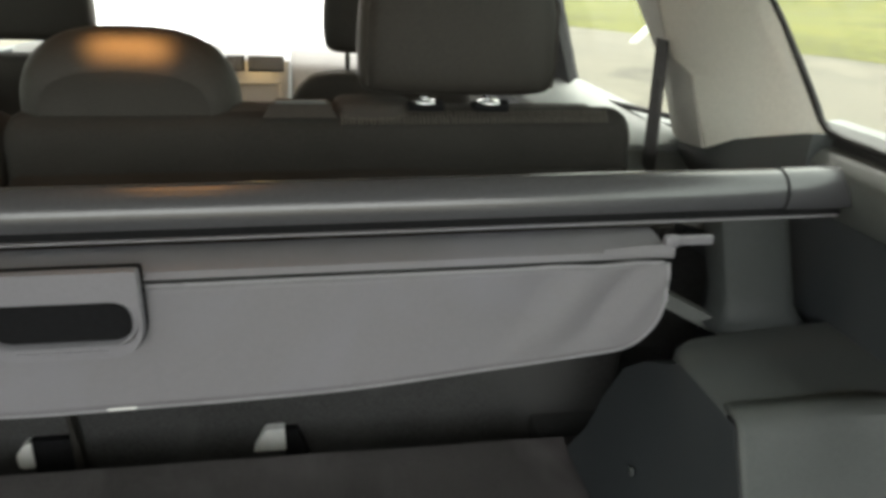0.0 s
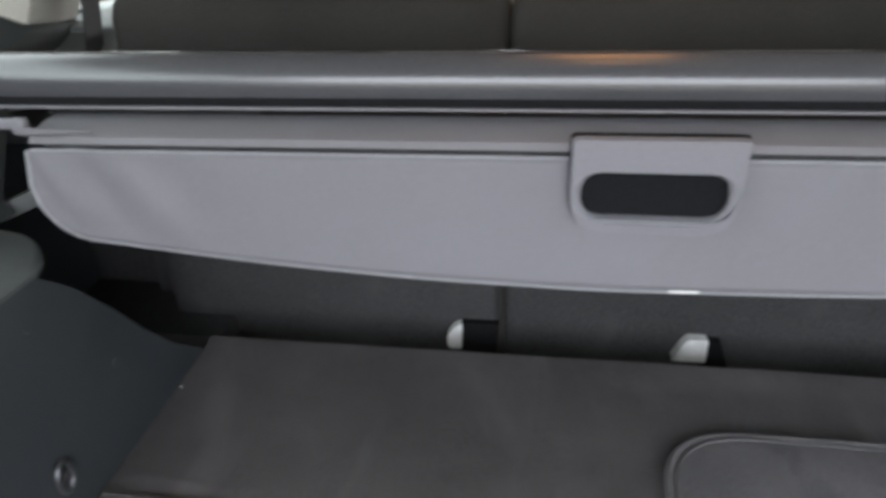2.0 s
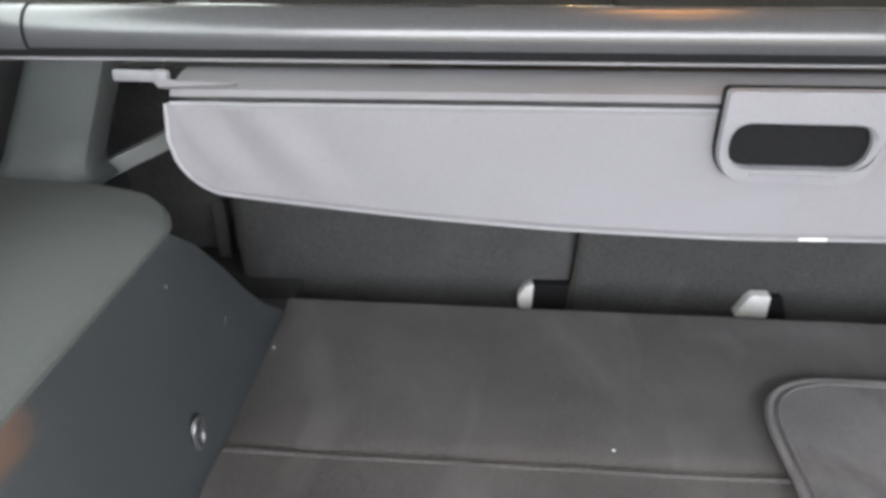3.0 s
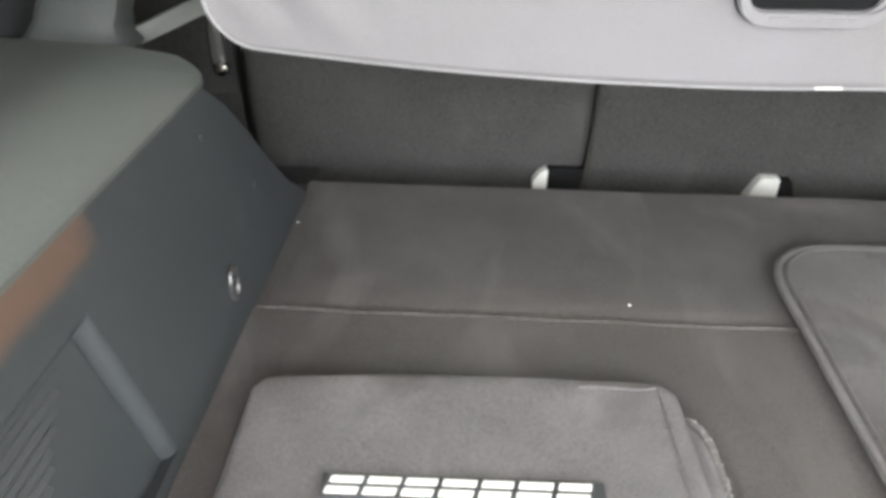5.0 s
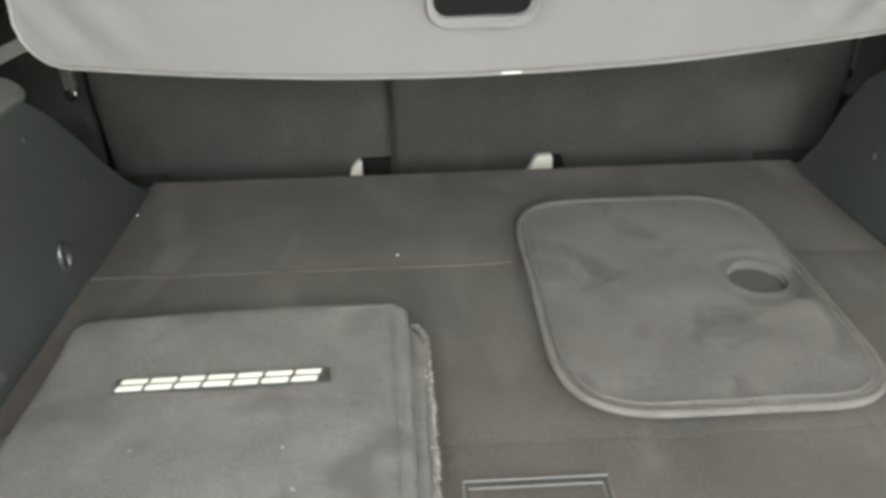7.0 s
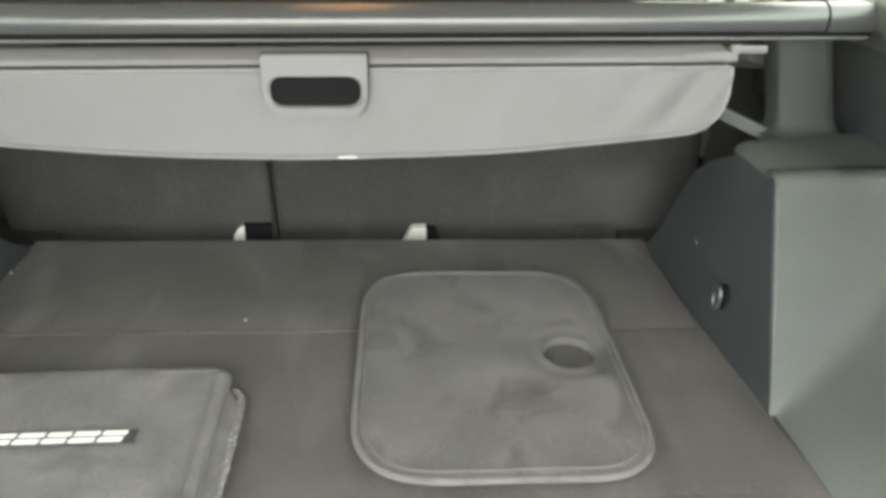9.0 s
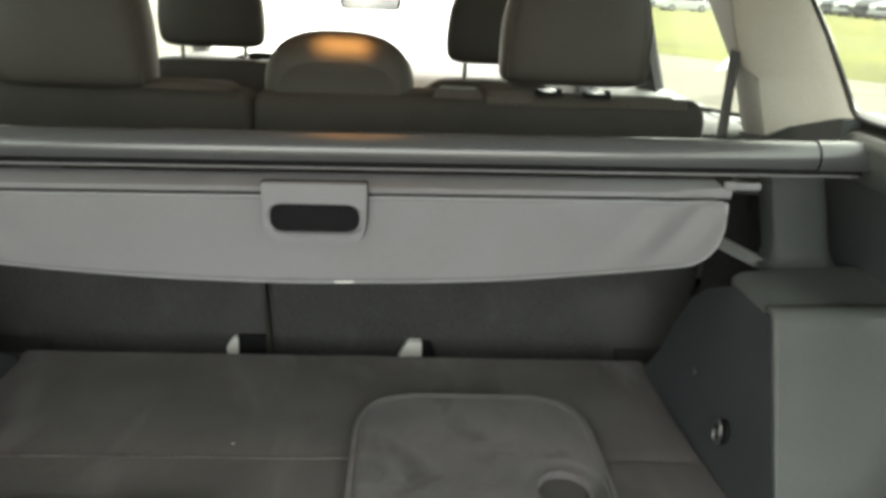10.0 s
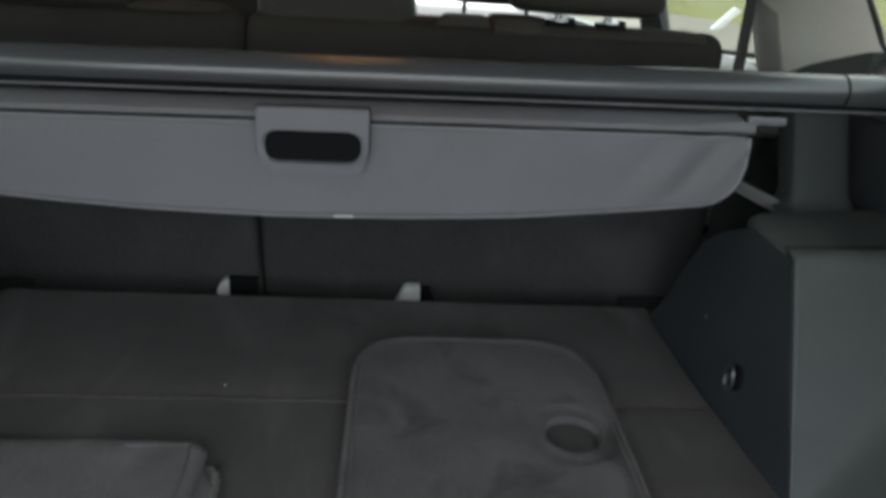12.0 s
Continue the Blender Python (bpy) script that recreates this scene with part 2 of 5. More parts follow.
def part(name, bm, material, parent=None, label="", smooth=True):
    bmesh.ops.recalc_face_normals(bm, faces=bm.faces)
    me = bpy.data.meshes.new(name)
    bm.to_mesh(me)
    bm.free()
    me.materials.append(material)
    for p in me.polygons:
        p.use_smooth = smooth
    if smooth:
        me.set_sharp_from_angle(angle=radians(38))
    ob = new(name, me)
    if parent:
        ob.parent = parent
        base = Vector((0, 0, 0))
        q = parent
        while q:
            base += q.location
            q = q.parent
        me.transform(Matrix.Translation(-base))
    if label:
        ob["label"] = label
    return ob


def edges_of(bm, least=25):
    return [e for e in bm.edges if len(e.link_faces) == 2 and e.calc_face_angle(0) > radians(least)]


def soften(bm, width, segments=2, least=25):
    bmesh.ops.bevel(bm, geom=edges_of(bm, least), offset=width, segments=segments, affect="EDGES", profile=0.5, clamp_overlap=True)
    return bm


def box(x0, x1, y0, y1, z0, z1, r=0.0, seg=2):
    bm = bmesh.new()
    bmesh.ops.create_cube(bm, size=1, matrix=Matrix.LocRotScale(((x0 + x1) / 2, (y0 + y1) / 2, (z0 + z1) / 2), None, (x1 - x0, y1 - y0, z1 - z0)))
    return soften(bm, r, seg) if r else bm


def prism(points, lo, hi, axis="x", r=0.0, seg=2):
    """A flat outline drawn out along an axis: (y, z) for x, (x, z) for y, (x, y) for z."""
    bm = bmesh.new()

    def at(p, v):
        return {"x": (v, p[0], p[1]), "y": (p[0], v, p[1]), "z": (p[0], p[1], v)}[axis]
    a = [bm.verts.new(at(p, lo)) for p in points]
    b = [bm.verts.new(at(p, hi)) for p in points]
    n = len(points)
    bm.faces.new(a)
    bm.faces.new(b[::-1])
    for i in range(n):
        bm.faces.new((a[i], b[i], b[(i + 1) % n], a[(i + 1) % n]))
    bmesh.ops.recalc_face_normals(bm, faces=bm.faces)
    return soften(bm, r, seg) if r else bm


def loft(rings, caps=True, closed=True):
    bm = bmesh.new()
    vs = [[bm.verts.new(p) for p in ring] for ring in rings]
    n = len(rings[0])
    for a, b in zip(vs, vs[1:]):
        for i in range(n if closed else n - 1):
            bm.faces.new((a[i], a[(i + 1) % n], b[(i + 1) % n], b[i]))
    if caps and closed:
        bm.faces.new(vs[0])
        bm.faces.new(vs[-1][::-1])
    return bm


def hull(a, b):
    """A closed slab between two outlines of the same number of points."""
    return loft([a, b])


def tube(path, r, n=8, flat=1.0):
    """A rod along a line of points."""
    pts = [Vector(p) for p in path]
    rings = []
    for i, p in enumerate(pts):
        d = (pts[min(i + 1, len(pts) - 1)] - pts[max(i - 1, 0)]).normalized()
        side = d.cross(Vector((0, 0, 1)))
        side = side.normalized() if side.length > 1e-3 else Vector((1, 0, 0))
        up = side.cross(d)
        rings.append([p + side * r * math.cos(t) + up * r * flat * math.sin(t) for t in (2 * math.pi * k / n for k in range(n))])
    return loft(rings)


def ring_path(path, r, n=8, flat=1.0):
    """A rod along a closed line that lies flat."""
    pts = [Vector(p) for p in path]
    m = len(pts)
    rings = []
    for i, p in enumerate(pts):
        d = (pts[(i + 1) % m] - pts[i - 1]).normalized()
        side = d.cross(Vector((0, 0, 1))).normalized()
        up = side.cross(d)
        rings.append([p + side * r * math.cos(t) + up * r * flat * math.sin(t) for t in (2 * math.pi * k / n for k in range(n))])
    return loft(rings + [rings[0]], caps=False)


def disc(c, r, depth, axis="z", n=24, bevel=0.0):
    bm = bmesh.new()
    turn = {"z": Matrix.Identity(4), "x": Matrix.Rotation(radians(90), 4, "Y"), "y": Matrix.Rotation(radians(90), 4, "X")}[axis]
    bmesh.ops.create_cone(bm, cap_ends=True, segments=n, radius1=r, radius2=r, depth=depth, matrix=Matrix.Translation(c) @ turn)
    return soften(bm, bevel, 2, 50) if bevel else bm


def merge(*bms):
    out = bmesh.new()
    for b in bms:
        me = bpy.data.meshes.new("tmp")
        b.to_mesh(me)
        b.free()
        out.from_mesh(me)
        bpy.data.meshes.remove(me)
    return out


def rounded(corners, step=6):
    """An outline from corners (x, y, radius)."""
    out = []
    n = len(corners)
    for i, (x, y, r) in enumerate(corners):
        p = Vector((x, y))
        a = (Vector(corners[i - 1][:2]) - p).normalized()
        b = (Vector(corners[(i + 1) % n][:2]) - p).normalized()
        s, e = p + a * r, p + b * r
        for k in range(step + 1):
            t = k / step
            out.append((s * (1 - t) ** 2 + p * 2 * t * (1 - t) + e * t ** 2)[:])
    return out


def resample(loop, n):
    pts = [Vector(p) for p in loop]
    seg = [(pts[(i + 1) % len(pts)] - pts[i]).length for i in range(len(pts))]
    total, out, i, acc = sum(seg), [], 0, 0.0
    for k in range(n):
        want = total * k / n
        while acc + seg[i] < want:
            acc += seg[i]
            i += 1
        t = (want - acc) / max(seg[i], 1e-9)
        out.append(pts[i].lerp(pts[(i + 1) % len(pts)], t))
    return out


def pillow(sections, n=28, power=3.0):
    """A cushion from levels (centre x, centre y, z, half width, half depth), each a squarish ring."""
    rings = []
    sections = [tuple(v) for v in sections]
    fine = []
    for i in range(len(sections) - 1):
        p0, p1, p2, p3 = (sections[max(0, min(len(sections) - 1, i + k))] for k in (-1, 0, 1, 2))
        for t in (0.0, 0.33, 0.67):
            fine.append(tuple(0.5 * (2 * b + (c - a) * t + (2 * a - 5 * b + 4 * c - d) * t * t + (3 * b - a - 3 * c + d) * t ** 3) for a, b, c, d in zip(p0, p1, p2, p3)))
    fine.append(sections[-1])
    for cx, cy, z, a, b in fine:
        ring = []
        for k in range(n):
            t = 2 * math.pi * k / n
            c, s = math.cos(t), math.sin(t)
            ring.append((cx + a * math.copysign(abs(c) ** (2 / power), c), cy + b * math.copysign(abs(s) ** (2 / power), s), z))
        rings.append(ring)
    return loft(rings)


def wob(x, y, z=0.0, s=8.0, a=0.002):
    return a * noise.noise((x * s, y * s, z * s + 3.1))


# ---------- cargo floor ----------
XL, XR = -0.511, 0.533


def foot_right(y):
    """The floor widens a little towards the hatch."""
    return XR + 0.055 * min(1.0, max(0.0, 0.62 - y))


def carpet_panel(y0, y1, lip=0.0, drop_edge=0.0035):
    """A fibre board under carpet, its top a little uneven."""
    bm = bmesh.new()
    nx, ny = 60, 18
    top = []
    for j in range(ny + 1):
        row = []
        for i in range(nx + 1):
            y = y0 + (y1 - y0) * j / ny
            x = XL + (foot_right(y) - XL) * i / nx
            edge = min(x - XL, foot_right(y) - x, y - y0, y1 - y)
            drop = drop_edge * max(0.0, 1 - edge / 0.008) ** 2
            row.append(bm.verts.new((x, y, -drop + wob(x, y, 0, 9, 0.0014) + lip * max(0.0, 1 - (y1 - y) / 0.05) ** 2)))
        top.append(row)
    for a, b in zip(top, top[1:]):
        for i in range(nx):
            bm.faces.new((a[i], a[i + 1], b[i + 1], b[i]))
    rim = [e for e in bm.edges if e.is_boundary]
    ex = bmesh.ops.extrude_edge_only(bm, edges=rim)
    for v in (g for g in ex["geom"] if isinstance(g, bmesh.types.BMVert)):
        v.co.z = -0.022
    return bm


floor = thing("floor", "dark charcoal carpeted cargo floor boards with shallow seams", "floor", kind="structure")
part("carpet_panel", carpet_panel(0.541, 0.815, lip=0.006), CARPET, floor)
part("carpet_panel", carpet_panel(0.2290, 0.5375, 0.0, 0.0016), CARPET, floor)
part("carpet_panel", carpet_panel(-0.52, 0.2280, 0.0, 0.0016), CARPET, floor)
part("subfloor", box(-0.80, 0.80, -0.52, 1.06, -0.17, -0.125), BLACK, floor, "black pressed floor pan")
part("cabin_floor", box(-0.80, 0.80, 1.02, 3.3, -0.36, -0.32), CARPET, floor)

for y, r in ((0.5392, 0.0026), (0.2285, 0.0012)):
    part("seam_welt", tube([(x, y + wob(x, 0, 4, 15, 0.0012), (-0.0008 if r > 0.002 else -0.0036) + wob(x, y, 2, 12, 0.0022)) for x in np.linspace(XL + 0.004, XR - 0.004 if r < 0.002 else 0.20, 60)], r, 6), WELT if r > 0.002 else CARPET, floor)

# recessed pull of the rear floor board
pull = thing("floor_latch", "dark plastic pull set flush in the carpeted floor", "handle", (0.010, 0.155, 0))
part("frame", merge(box(-0.053, 0.075, 0.1826, 0.184, -0.004, 0.0032, 0.0004), box(-0.053, 0.075, 0.110, 0.1114, -0.004, 0.0032, 0.0004), box(-0.053, -0.0516, 0.1114, 0.1826, -0.004, 0.0028, 0.0004), box(0.0736, 0.075, 0.1114, 0.1826, -0.004, 0.0028, 0.0004)), PLATE, pull, "thin pale plastic rim")
part("groove", box(-0.0516, 0.0736, 0.1114, 0.1826, -0.004, 0.0014), TRIM_MID, pull, "dark groove")
part("paddle", box(-0.048, 0.068, 0.117, 0.1735, -0.003, 0.0034, 0.0010), CARPET, pull, "carpeted paddle")
part("paddle_edge", merge(box(-0.048, 0.068, 0.1736, 0.1752, -0.003, 0.0040, 0.0004), box(0.0681, 0.0694, 0.117, 0.1752, -0.003, 0.0034, 0.0004)), PLATE, pull, "pale edge")

# ---------- side trims ----------
TOPZ = 0.235


def side_trim(sign):
    """One side: lower panel, ledge, outer wall with sill, and the stub that carries the cover."""
    s = sign
    name = "wall_right" if s > 0 else "wall_left"
    th = thing(name, "dark grey moulded plastic side trim of the cargo bay", "wall", kind="structure")
    fx = XR if s > 0 else XL               # foot of the panel
    tx = 0.578 if s > 0 else -0.540        # its upper edge

    def P(y, z, out=0.0):
        f = foot_right(y) if s > 0 else fx
        return (f + (tx - f) * z / TOPZ + s * out, y, z)
    rear_top, rear_foot = (0.522, 0.356) if s > 0 else (0.312, 0.340)
    front = [(0.628, TOPZ - 0.006), (0.692, 0.195), (0.727, 0.165), (0.750, 0.110), (0.764, 0.055), (0.792, 0.004)] if s > 0 else [(0.574, TOPZ - 0.006), (0.618, 0.192), (0.658, 0.143), (0.694, 0.094), (0.735, 0.046), (0.785, 0.004)]
    outline = [(rear_foot, -0.06), (rear_foot, 0.0), (rear_top, TOPZ if s > 0 else 0.172), (rear_top, TOPZ - 0.006)] + front + [(0.800, -0.06)]
    if s > 0:
        del outline[2]
    bm = hull([P(y, z) for y, z in outline], [P(y, z, 0.03) for y, z in outline])
    part("lower_panel", soften(bm, 0.004, 2), PLASTIC if s > 0 else BROWN_PATCHED, th)
    # ledge, slightly higher outward, with a rounded inner edge
    y0 = 0.538 if s > 0 else -0.52
    lip = [(tx - s * 0.0012, 0.2255), (tx - s * 0.0010, 0.2300), (tx + s * 0.005, TOPZ), (tx + s * 0.10, TOPZ + 0.004), (0.80 * s, TOPZ + 0.012), (0.80 * s, 0.19), (tx + s * 0.02, 0.20)]
    rows = []
    tip = ((0.62, 0.0), (0.645, 0.002), (0.658, 0.010), (0.667, 0.024), (0.674, 0.060)) if s > 0 else ((0.582, 0.0), (0.592, 0.0025), (0.606, 0.009), (0.623, 0.022), (0.637, 0.037), (0.645, 0.055), (0.649, 0.080))
    for y, dx in ((y0, 0.0), (0.30, 0.0), (0.45, 0.0), (0.56, 0.0)) + tip:
        if y < y0:
            continue
        rows.append([(x + s * dx if i in (0, 1, 2, 6) else x, y, z) for i, (x, z) in enumerate(lip)])
    part("ledge", soften(loft(rows), 0.003, 2, 40), PLASTIC2, th, "ledge, its colour lightened for the window light")
    if s > 0:
        # sloping face behind the wheel arch, rolled over into the ledge
        rows = []
        across = ((0.0, 0.0), (0.04, -0.001), (0.12, 0.0), (0.30, 0.002), (0.55, 0.003), (0.75, 0.008), (0.88, 0.022), (0.95, 0.045), (0.985, 0.085), (1.0, 0.14), (1.0, 0.36), (1.0, 0.85))
        slope = [(-0.02, 0.351)] + [(0.218 * k / 12, 0.351 + 0.157 * k / 12) for k in range(13)] + [(0.2255, 0.5130), (0.2310, 0.5180), (0.2345, 0.5245), (0.2362, 0.5320), (0.2368, 0.5460)]
        for z, ey in slope:
            ex = 0.5485 + 0.0305 * min(1.0, max(0.0, z) / 0.235)
            f = min(1.0, max(0.0, z) / 0.2)
            rows.append([(ex + (0.004 + (0.768 - ex) * f ** 0.8) * a, max(-0.52, ey - b * (0.35 + 0.65 * f) if b < 0.3 else ey - b), z + (0.0112 * a if z > 0.23 else 0.0)) for a, b in across])
        ob_ = part("corner_face", loft(rows, caps=False, closed=False), PLASTIC2, th, "moulded corner face, lightened for the hatch light")
        ob_.modifiers.new("thick", "SOLIDIFY").thickness = 0.004
    else:
        # upper band over the pocket, and the pocket itself
        bm = hull([P(-0.52, 0.172), P(0.312, 0.172), P(0.312, TOPZ - 0.006), P(-0.52, TOPZ - 0.006)], [P(-0.52, 0.172, 0.03), P(0.312, 0.172, 0.03), P(0.312, TOPZ - 0.006, 0.03), P(-0.52, TOPZ - 0.006, 0.03)])
        part("upper_band", bm, BROWN_PATCHED, th)
        def lined(*corners):
            """A thin skin through points (y, z, out), 5 mm thick."""
            return hull([P(y, z, o) for y, z, o in corners], [P(y, z, o + 0.005) for y, z, o in corners])
        edge = [(0.0, 0.0), (0.003, 0.0006), (0.0055, 0.0020), (0.0078, 0.0045), (0.0095, 0.0080), (0.0105, 0.0130)]
        front = loft([[P(yy - a, zz, o) for a, o in edge] + [P(yy - a + 0.004, zz, o + 0.004) for a, o in edge[::-1]] for yy, zz in ((0.3125, 0.1725), (0.3405, 0.0))])
        head = loft([[P(yy, 0.1725 - a, o) for a, o in edge] + [P(yy, 0.1725 - a + 0.004, o + 0.004) for a, o in edge[::-1]] for yy in (-0.52, 0.3125)])
        pk = part("pocket", merge(front, head, lined((-0.52, 0.1630, 0.013), (0.3025, 0.1630, 0.013), (0.3300, 0.0, 0.013), (-0.52, 0.0, 0.013))), PLASTIC, th, "recessed side pocket")
        for k in range(13):
            z, yy = 0.148 - 0.0085 * k, 0.279 - 0.0080 * k
            part("rib", lined((-0.1, z, 0.0100), (yy, z, 0.0100), (yy, z + 0.003, 0.0125), (-0.1, z + 0.003, 0.0125)), PLASTIC, pk, smooth=False)
        part("foot_trim", hull([P(-0.52, 0.012), P(0.340, 0.012), P(0.340, -0.02), P(-0.52, -0.02)], [P(-0.52, 0.007, 0.012), P(0.336, 0.007, 0.012), P(0.336, -0.02, 0.012), P(-0.52, -0.02, 0.012)]), PLASTIC, th)
    # outer wall and sill
    part("outer_wall", prism([(-0.52, -0.07), (3.1, -0.36), (3.1, 0.28), (1.62, 0.335), (1.00, 0.385), (0.72, 0.43), (-0.52, 0.44)], 0.775 * s, 0.83 * s, "x"), PLASTIC, th)
    sill = prism([(0.735 * s, 0.40), (0.725 * s, 0.425), (0.735 * s, 0.440), (0.83 * s, 0.452), (0.83 * s, 0.38), (0.77 * s, 0.36)], -0.52, 0.80, "y")
    part("sill", soften(sill, 0.006, 3), SILL_GREY, th, "rounded grey sill under the side window")
    part("rear_closing", box(*sorted((0.514 * s, 0.80 * s)), 0.835, 1.005, -0.13, -0.022, 0.003), SEAT_BACK, th)
    part("inner_closing", box(*sorted((0.575 * s, 0.80 * s)), 0.985, 1.005, -0.17, 0.352, 0.003), SEAT_BACK, th)
    part("door_trim", box(*sorted((0.602 * s, 0.80 * s)), 0.990, 1.62, 0.352, 0.372, 0.006), SILL_GREY, th, "grey door trim")
    slab = [(0.600, 1.000, 0.368), (0.738, 1.000, 0.368), (0.738, 0.875, 0.318), (0.600, 0.900, 0.318)]
    part("quarter_trim", soften(hull([(x * s, y, z) for x, y, z in slab], [(x * s, y + 0.012, z - 0.03) for x, y, z in slab]), 0.003), SILL_GREY, th, "sloping grey quarter trim")
    part("foot_closing", box(*sorted((0.514 * s, 0.80 * s)), 0.60, 0.835, -0.13, -0.012, 0.003), CARPET, th)
    # stub below the cover's end, wider at its foot
    y, (ia, ib), (oa, ob) = (0.69, (0.622, 0.664), (0.706, 0.756)) if s > 0 else (0.66, (0.590, 0.660), (0.668, 0.756))
    rows = []
    for f in (0.0, 0.06, 0.14, 0.3, 0.6, 1.0):
        xi, xo = ib + (ia - ib) * f - 0.018 * max(0.0, 1 - f / 0.14) ** 2, ob + (oa - ob) * f + 0.012 * max(0.0, 1 - f / 0.14) ** 2
        z, back = TOPZ - 0.004 + 0.170 * f, 0.030 * max(0.0, 1 - f / 0.14) ** 2
        rows.append([(xi * s, y + 0.040, z), (xi * s, y + 0.012 - back * 0.3, z), ((xi + 0.004) * s, y + 0.004 - back * 0.6, z), ((xi + 0.014) * s, y - back, z), ((xo - 0.020) * s, y - 0.004 - back, z), ((xo - 0.006) * s, y + 0.002 - back, z), (xo * s, y + 0.012 - back * 0.5, z), (xo * s, y + 0.040, z)])
    part("cover_bracket", loft(rows), TRIM_MID, th, "grey plastic stub under the cover end")
    # braces of the body between trim and seat
    for (xa, ya, za), (xb, yb, zb), h in (((0.662, 0.700, 0.237), (0.552, 0.782, 0.279), 0.020), ((0.705, 0.762, 0.328), (0.575, 0.845, 0.346), 0.016)):
        bm = hull([(xa * s, ya, za), ((xa + 0.012) * s, ya + 0.012, za - 0.004), ((xa + 0.012) * s, ya + 0.016, za - 0.004 - h), (xa * s, ya + 0.004, za - h)], [(xb * s, yb, zb), ((xb + 0.012) * s, yb + 0.012, zb - 0.004), ((xb + 0.012) * s, yb + 0.016, zb - 0.004 - h), (xb * s, yb + 0.004, zb - h)])
        part("brace", soften(bm, 0.003, 3), SILL_GREY, th)
    return th


side_trim(1)
side_trim(-1)


def tie_ring(x, y, z, s):
    t = thing("tie_down_ring", "dull steel cargo tie-down ring on the dark side trim", "tie-down", (x, y, z), "tie-down rings")
    part("base", disc((x + s * 0.004, y, z), 0.017, 0.010, "x", 20, 0.002), BLACK, t, "black plastic base")
    pts = [(x - s * 0.006, y + 0.010 * math.cos(a), z + 0.017 * math.sin(a)) for a in (2 * math.pi * k / 20 for k in range(20))]
    rings = []
    for i, p in enumerate(pts):
        d = (Vector(pts[(i + 1) % 20]) - Vector(pts[i - 1])).normalized()
        u, v = Vector((1, 0, 0)), d.cross(Vector((1, 0, 0)))
        rings.append([Vector(p) + u * 0.0028 * math.cos(q) + v * 0.0028 * math.sin(q) for q in (2 * math.pi * k / 8 for k in range(8))])
    part("ring", loft(rings + [rings[0]], caps=False), STEEL, t, "dull steel ring")
    part("bolt", disc((x - s * 0.003, y, z), 0.006, 0.008, "x", 8, 0.001), CHROME, t)
    return t


for x, y, z, r in ((-0.5235, 0.632, 0.092, 0.006), (-0.534, 0.545, 0.190, 0.003), (0.548, 0.640, 0.085, 0.006)):
    clip = part("trim_clip", disc((x, y, z), r, 0.004, "x", 14, 0.001), TRIM_MID)
    tagged(clip, "small round push clip in the dark side trim", "clip", "trim clips")
tie_ring(-0.5205, 0.511, 0.051, -1)
tie_ring(0.5475, 0.528, 0.057, 1)

for s in (-1, 1):
    dx, dy = (-0.008, -0.026) if s > 0 else (0.0, 0.0)
    st = thing("seat_striker", "small bright steel seat striker beside the seat back", "striker", (0.66 * s, 0.95, 0.11), "seat strikers")
    part("bracket", box(*sorted(((0.652 + dx) * s, (0.672 + dx) * s)), 0.945 + dy, 0.962 + dy, 0.118, 0.30, 0.003), SILVER, st, "pale metal bracket")
    part("bolt", disc(((0.655 + dx) * s, 0.940 + dy, 0.114), 0.010, 0.016, "y", 12, 0.002), CHROME, st, "bright bolt head")
    part("mount", box(*sorted((0.64 * s, 0.80 * s)), 0.955 + dy, 0.985, 0.07, 0.32, 0.004), SEAT_BACK, st)
    part("leg", box(*sorted((0.64 * s, 0.66 * s)), 0.96, 0.98, -0.125, 0.08, 0.002), SEAT_BACK, st)

for x, y in ((-0.114, 0.567), (-0.503, 0.709)):
    crumb = part("lint_speck", pillow([(x, y, 0.0, 0.0012, 0.0007), (x, y, 0.0010, 0.0020, 0.0011), (x, y, 0.0020, 0.0009, 0.0005)], 8, 2), LETTER)
    tagged(crumb, "tiny white lint speck on the dark carpet", "lint", "lint specks")

# ---------- cargo cover ----------
SLOPE = 0.016
cover = thing("cargo_cover", "grey retractable cargo cover half pulled out behind the rear seats", "cargo cover", (0, 0.655, 0.40))


def cz(x):
    return SLOPE * x


def tube_section(x, k=1.0):
    """The housing's outline across: round above, with a slot to the rear below."""
    y0, z0, r = 0.662, 0.3950 + cz(x), 0.0235 * k
    ring = []
    for a in range(-30, 211, 8):
        t = radians(a)
        ring.append((x, y0 + r * math.cos(t), z0 + r * math.sin(t)))
    return ring


part("roller_tube", loft([tube_section(x) for x in (-0.6635, -0.3, 0.0, 0.3, 0.6635)]), TUBE, cover, "dark grey round housing")
part("slot", loft([[(x, 0.664, 0.3840 + cz(x)), (x, 0.6412, 0.3840 + cz(x)), (x, 0.6400, 0.3755 + cz(x)), (x, 0.664, 0.3745 + cz(x))] for x in (-0.728, 0.0, 0.728)]), BLACK, cover, "black slot")
part("lip", soften(loft([[(x, 0.662, 0.3768 + cz(x)), (x, 0.6366, 0.3768 + cz(x)), (x, 0.6360, 0.3750 + cz(x)), (x, 0.662, 0.3700 + cz(x))] for x in (-0.722, 0.0, 0.722)]), 0.001, 1), VINYL, cover, "thin lower lip")
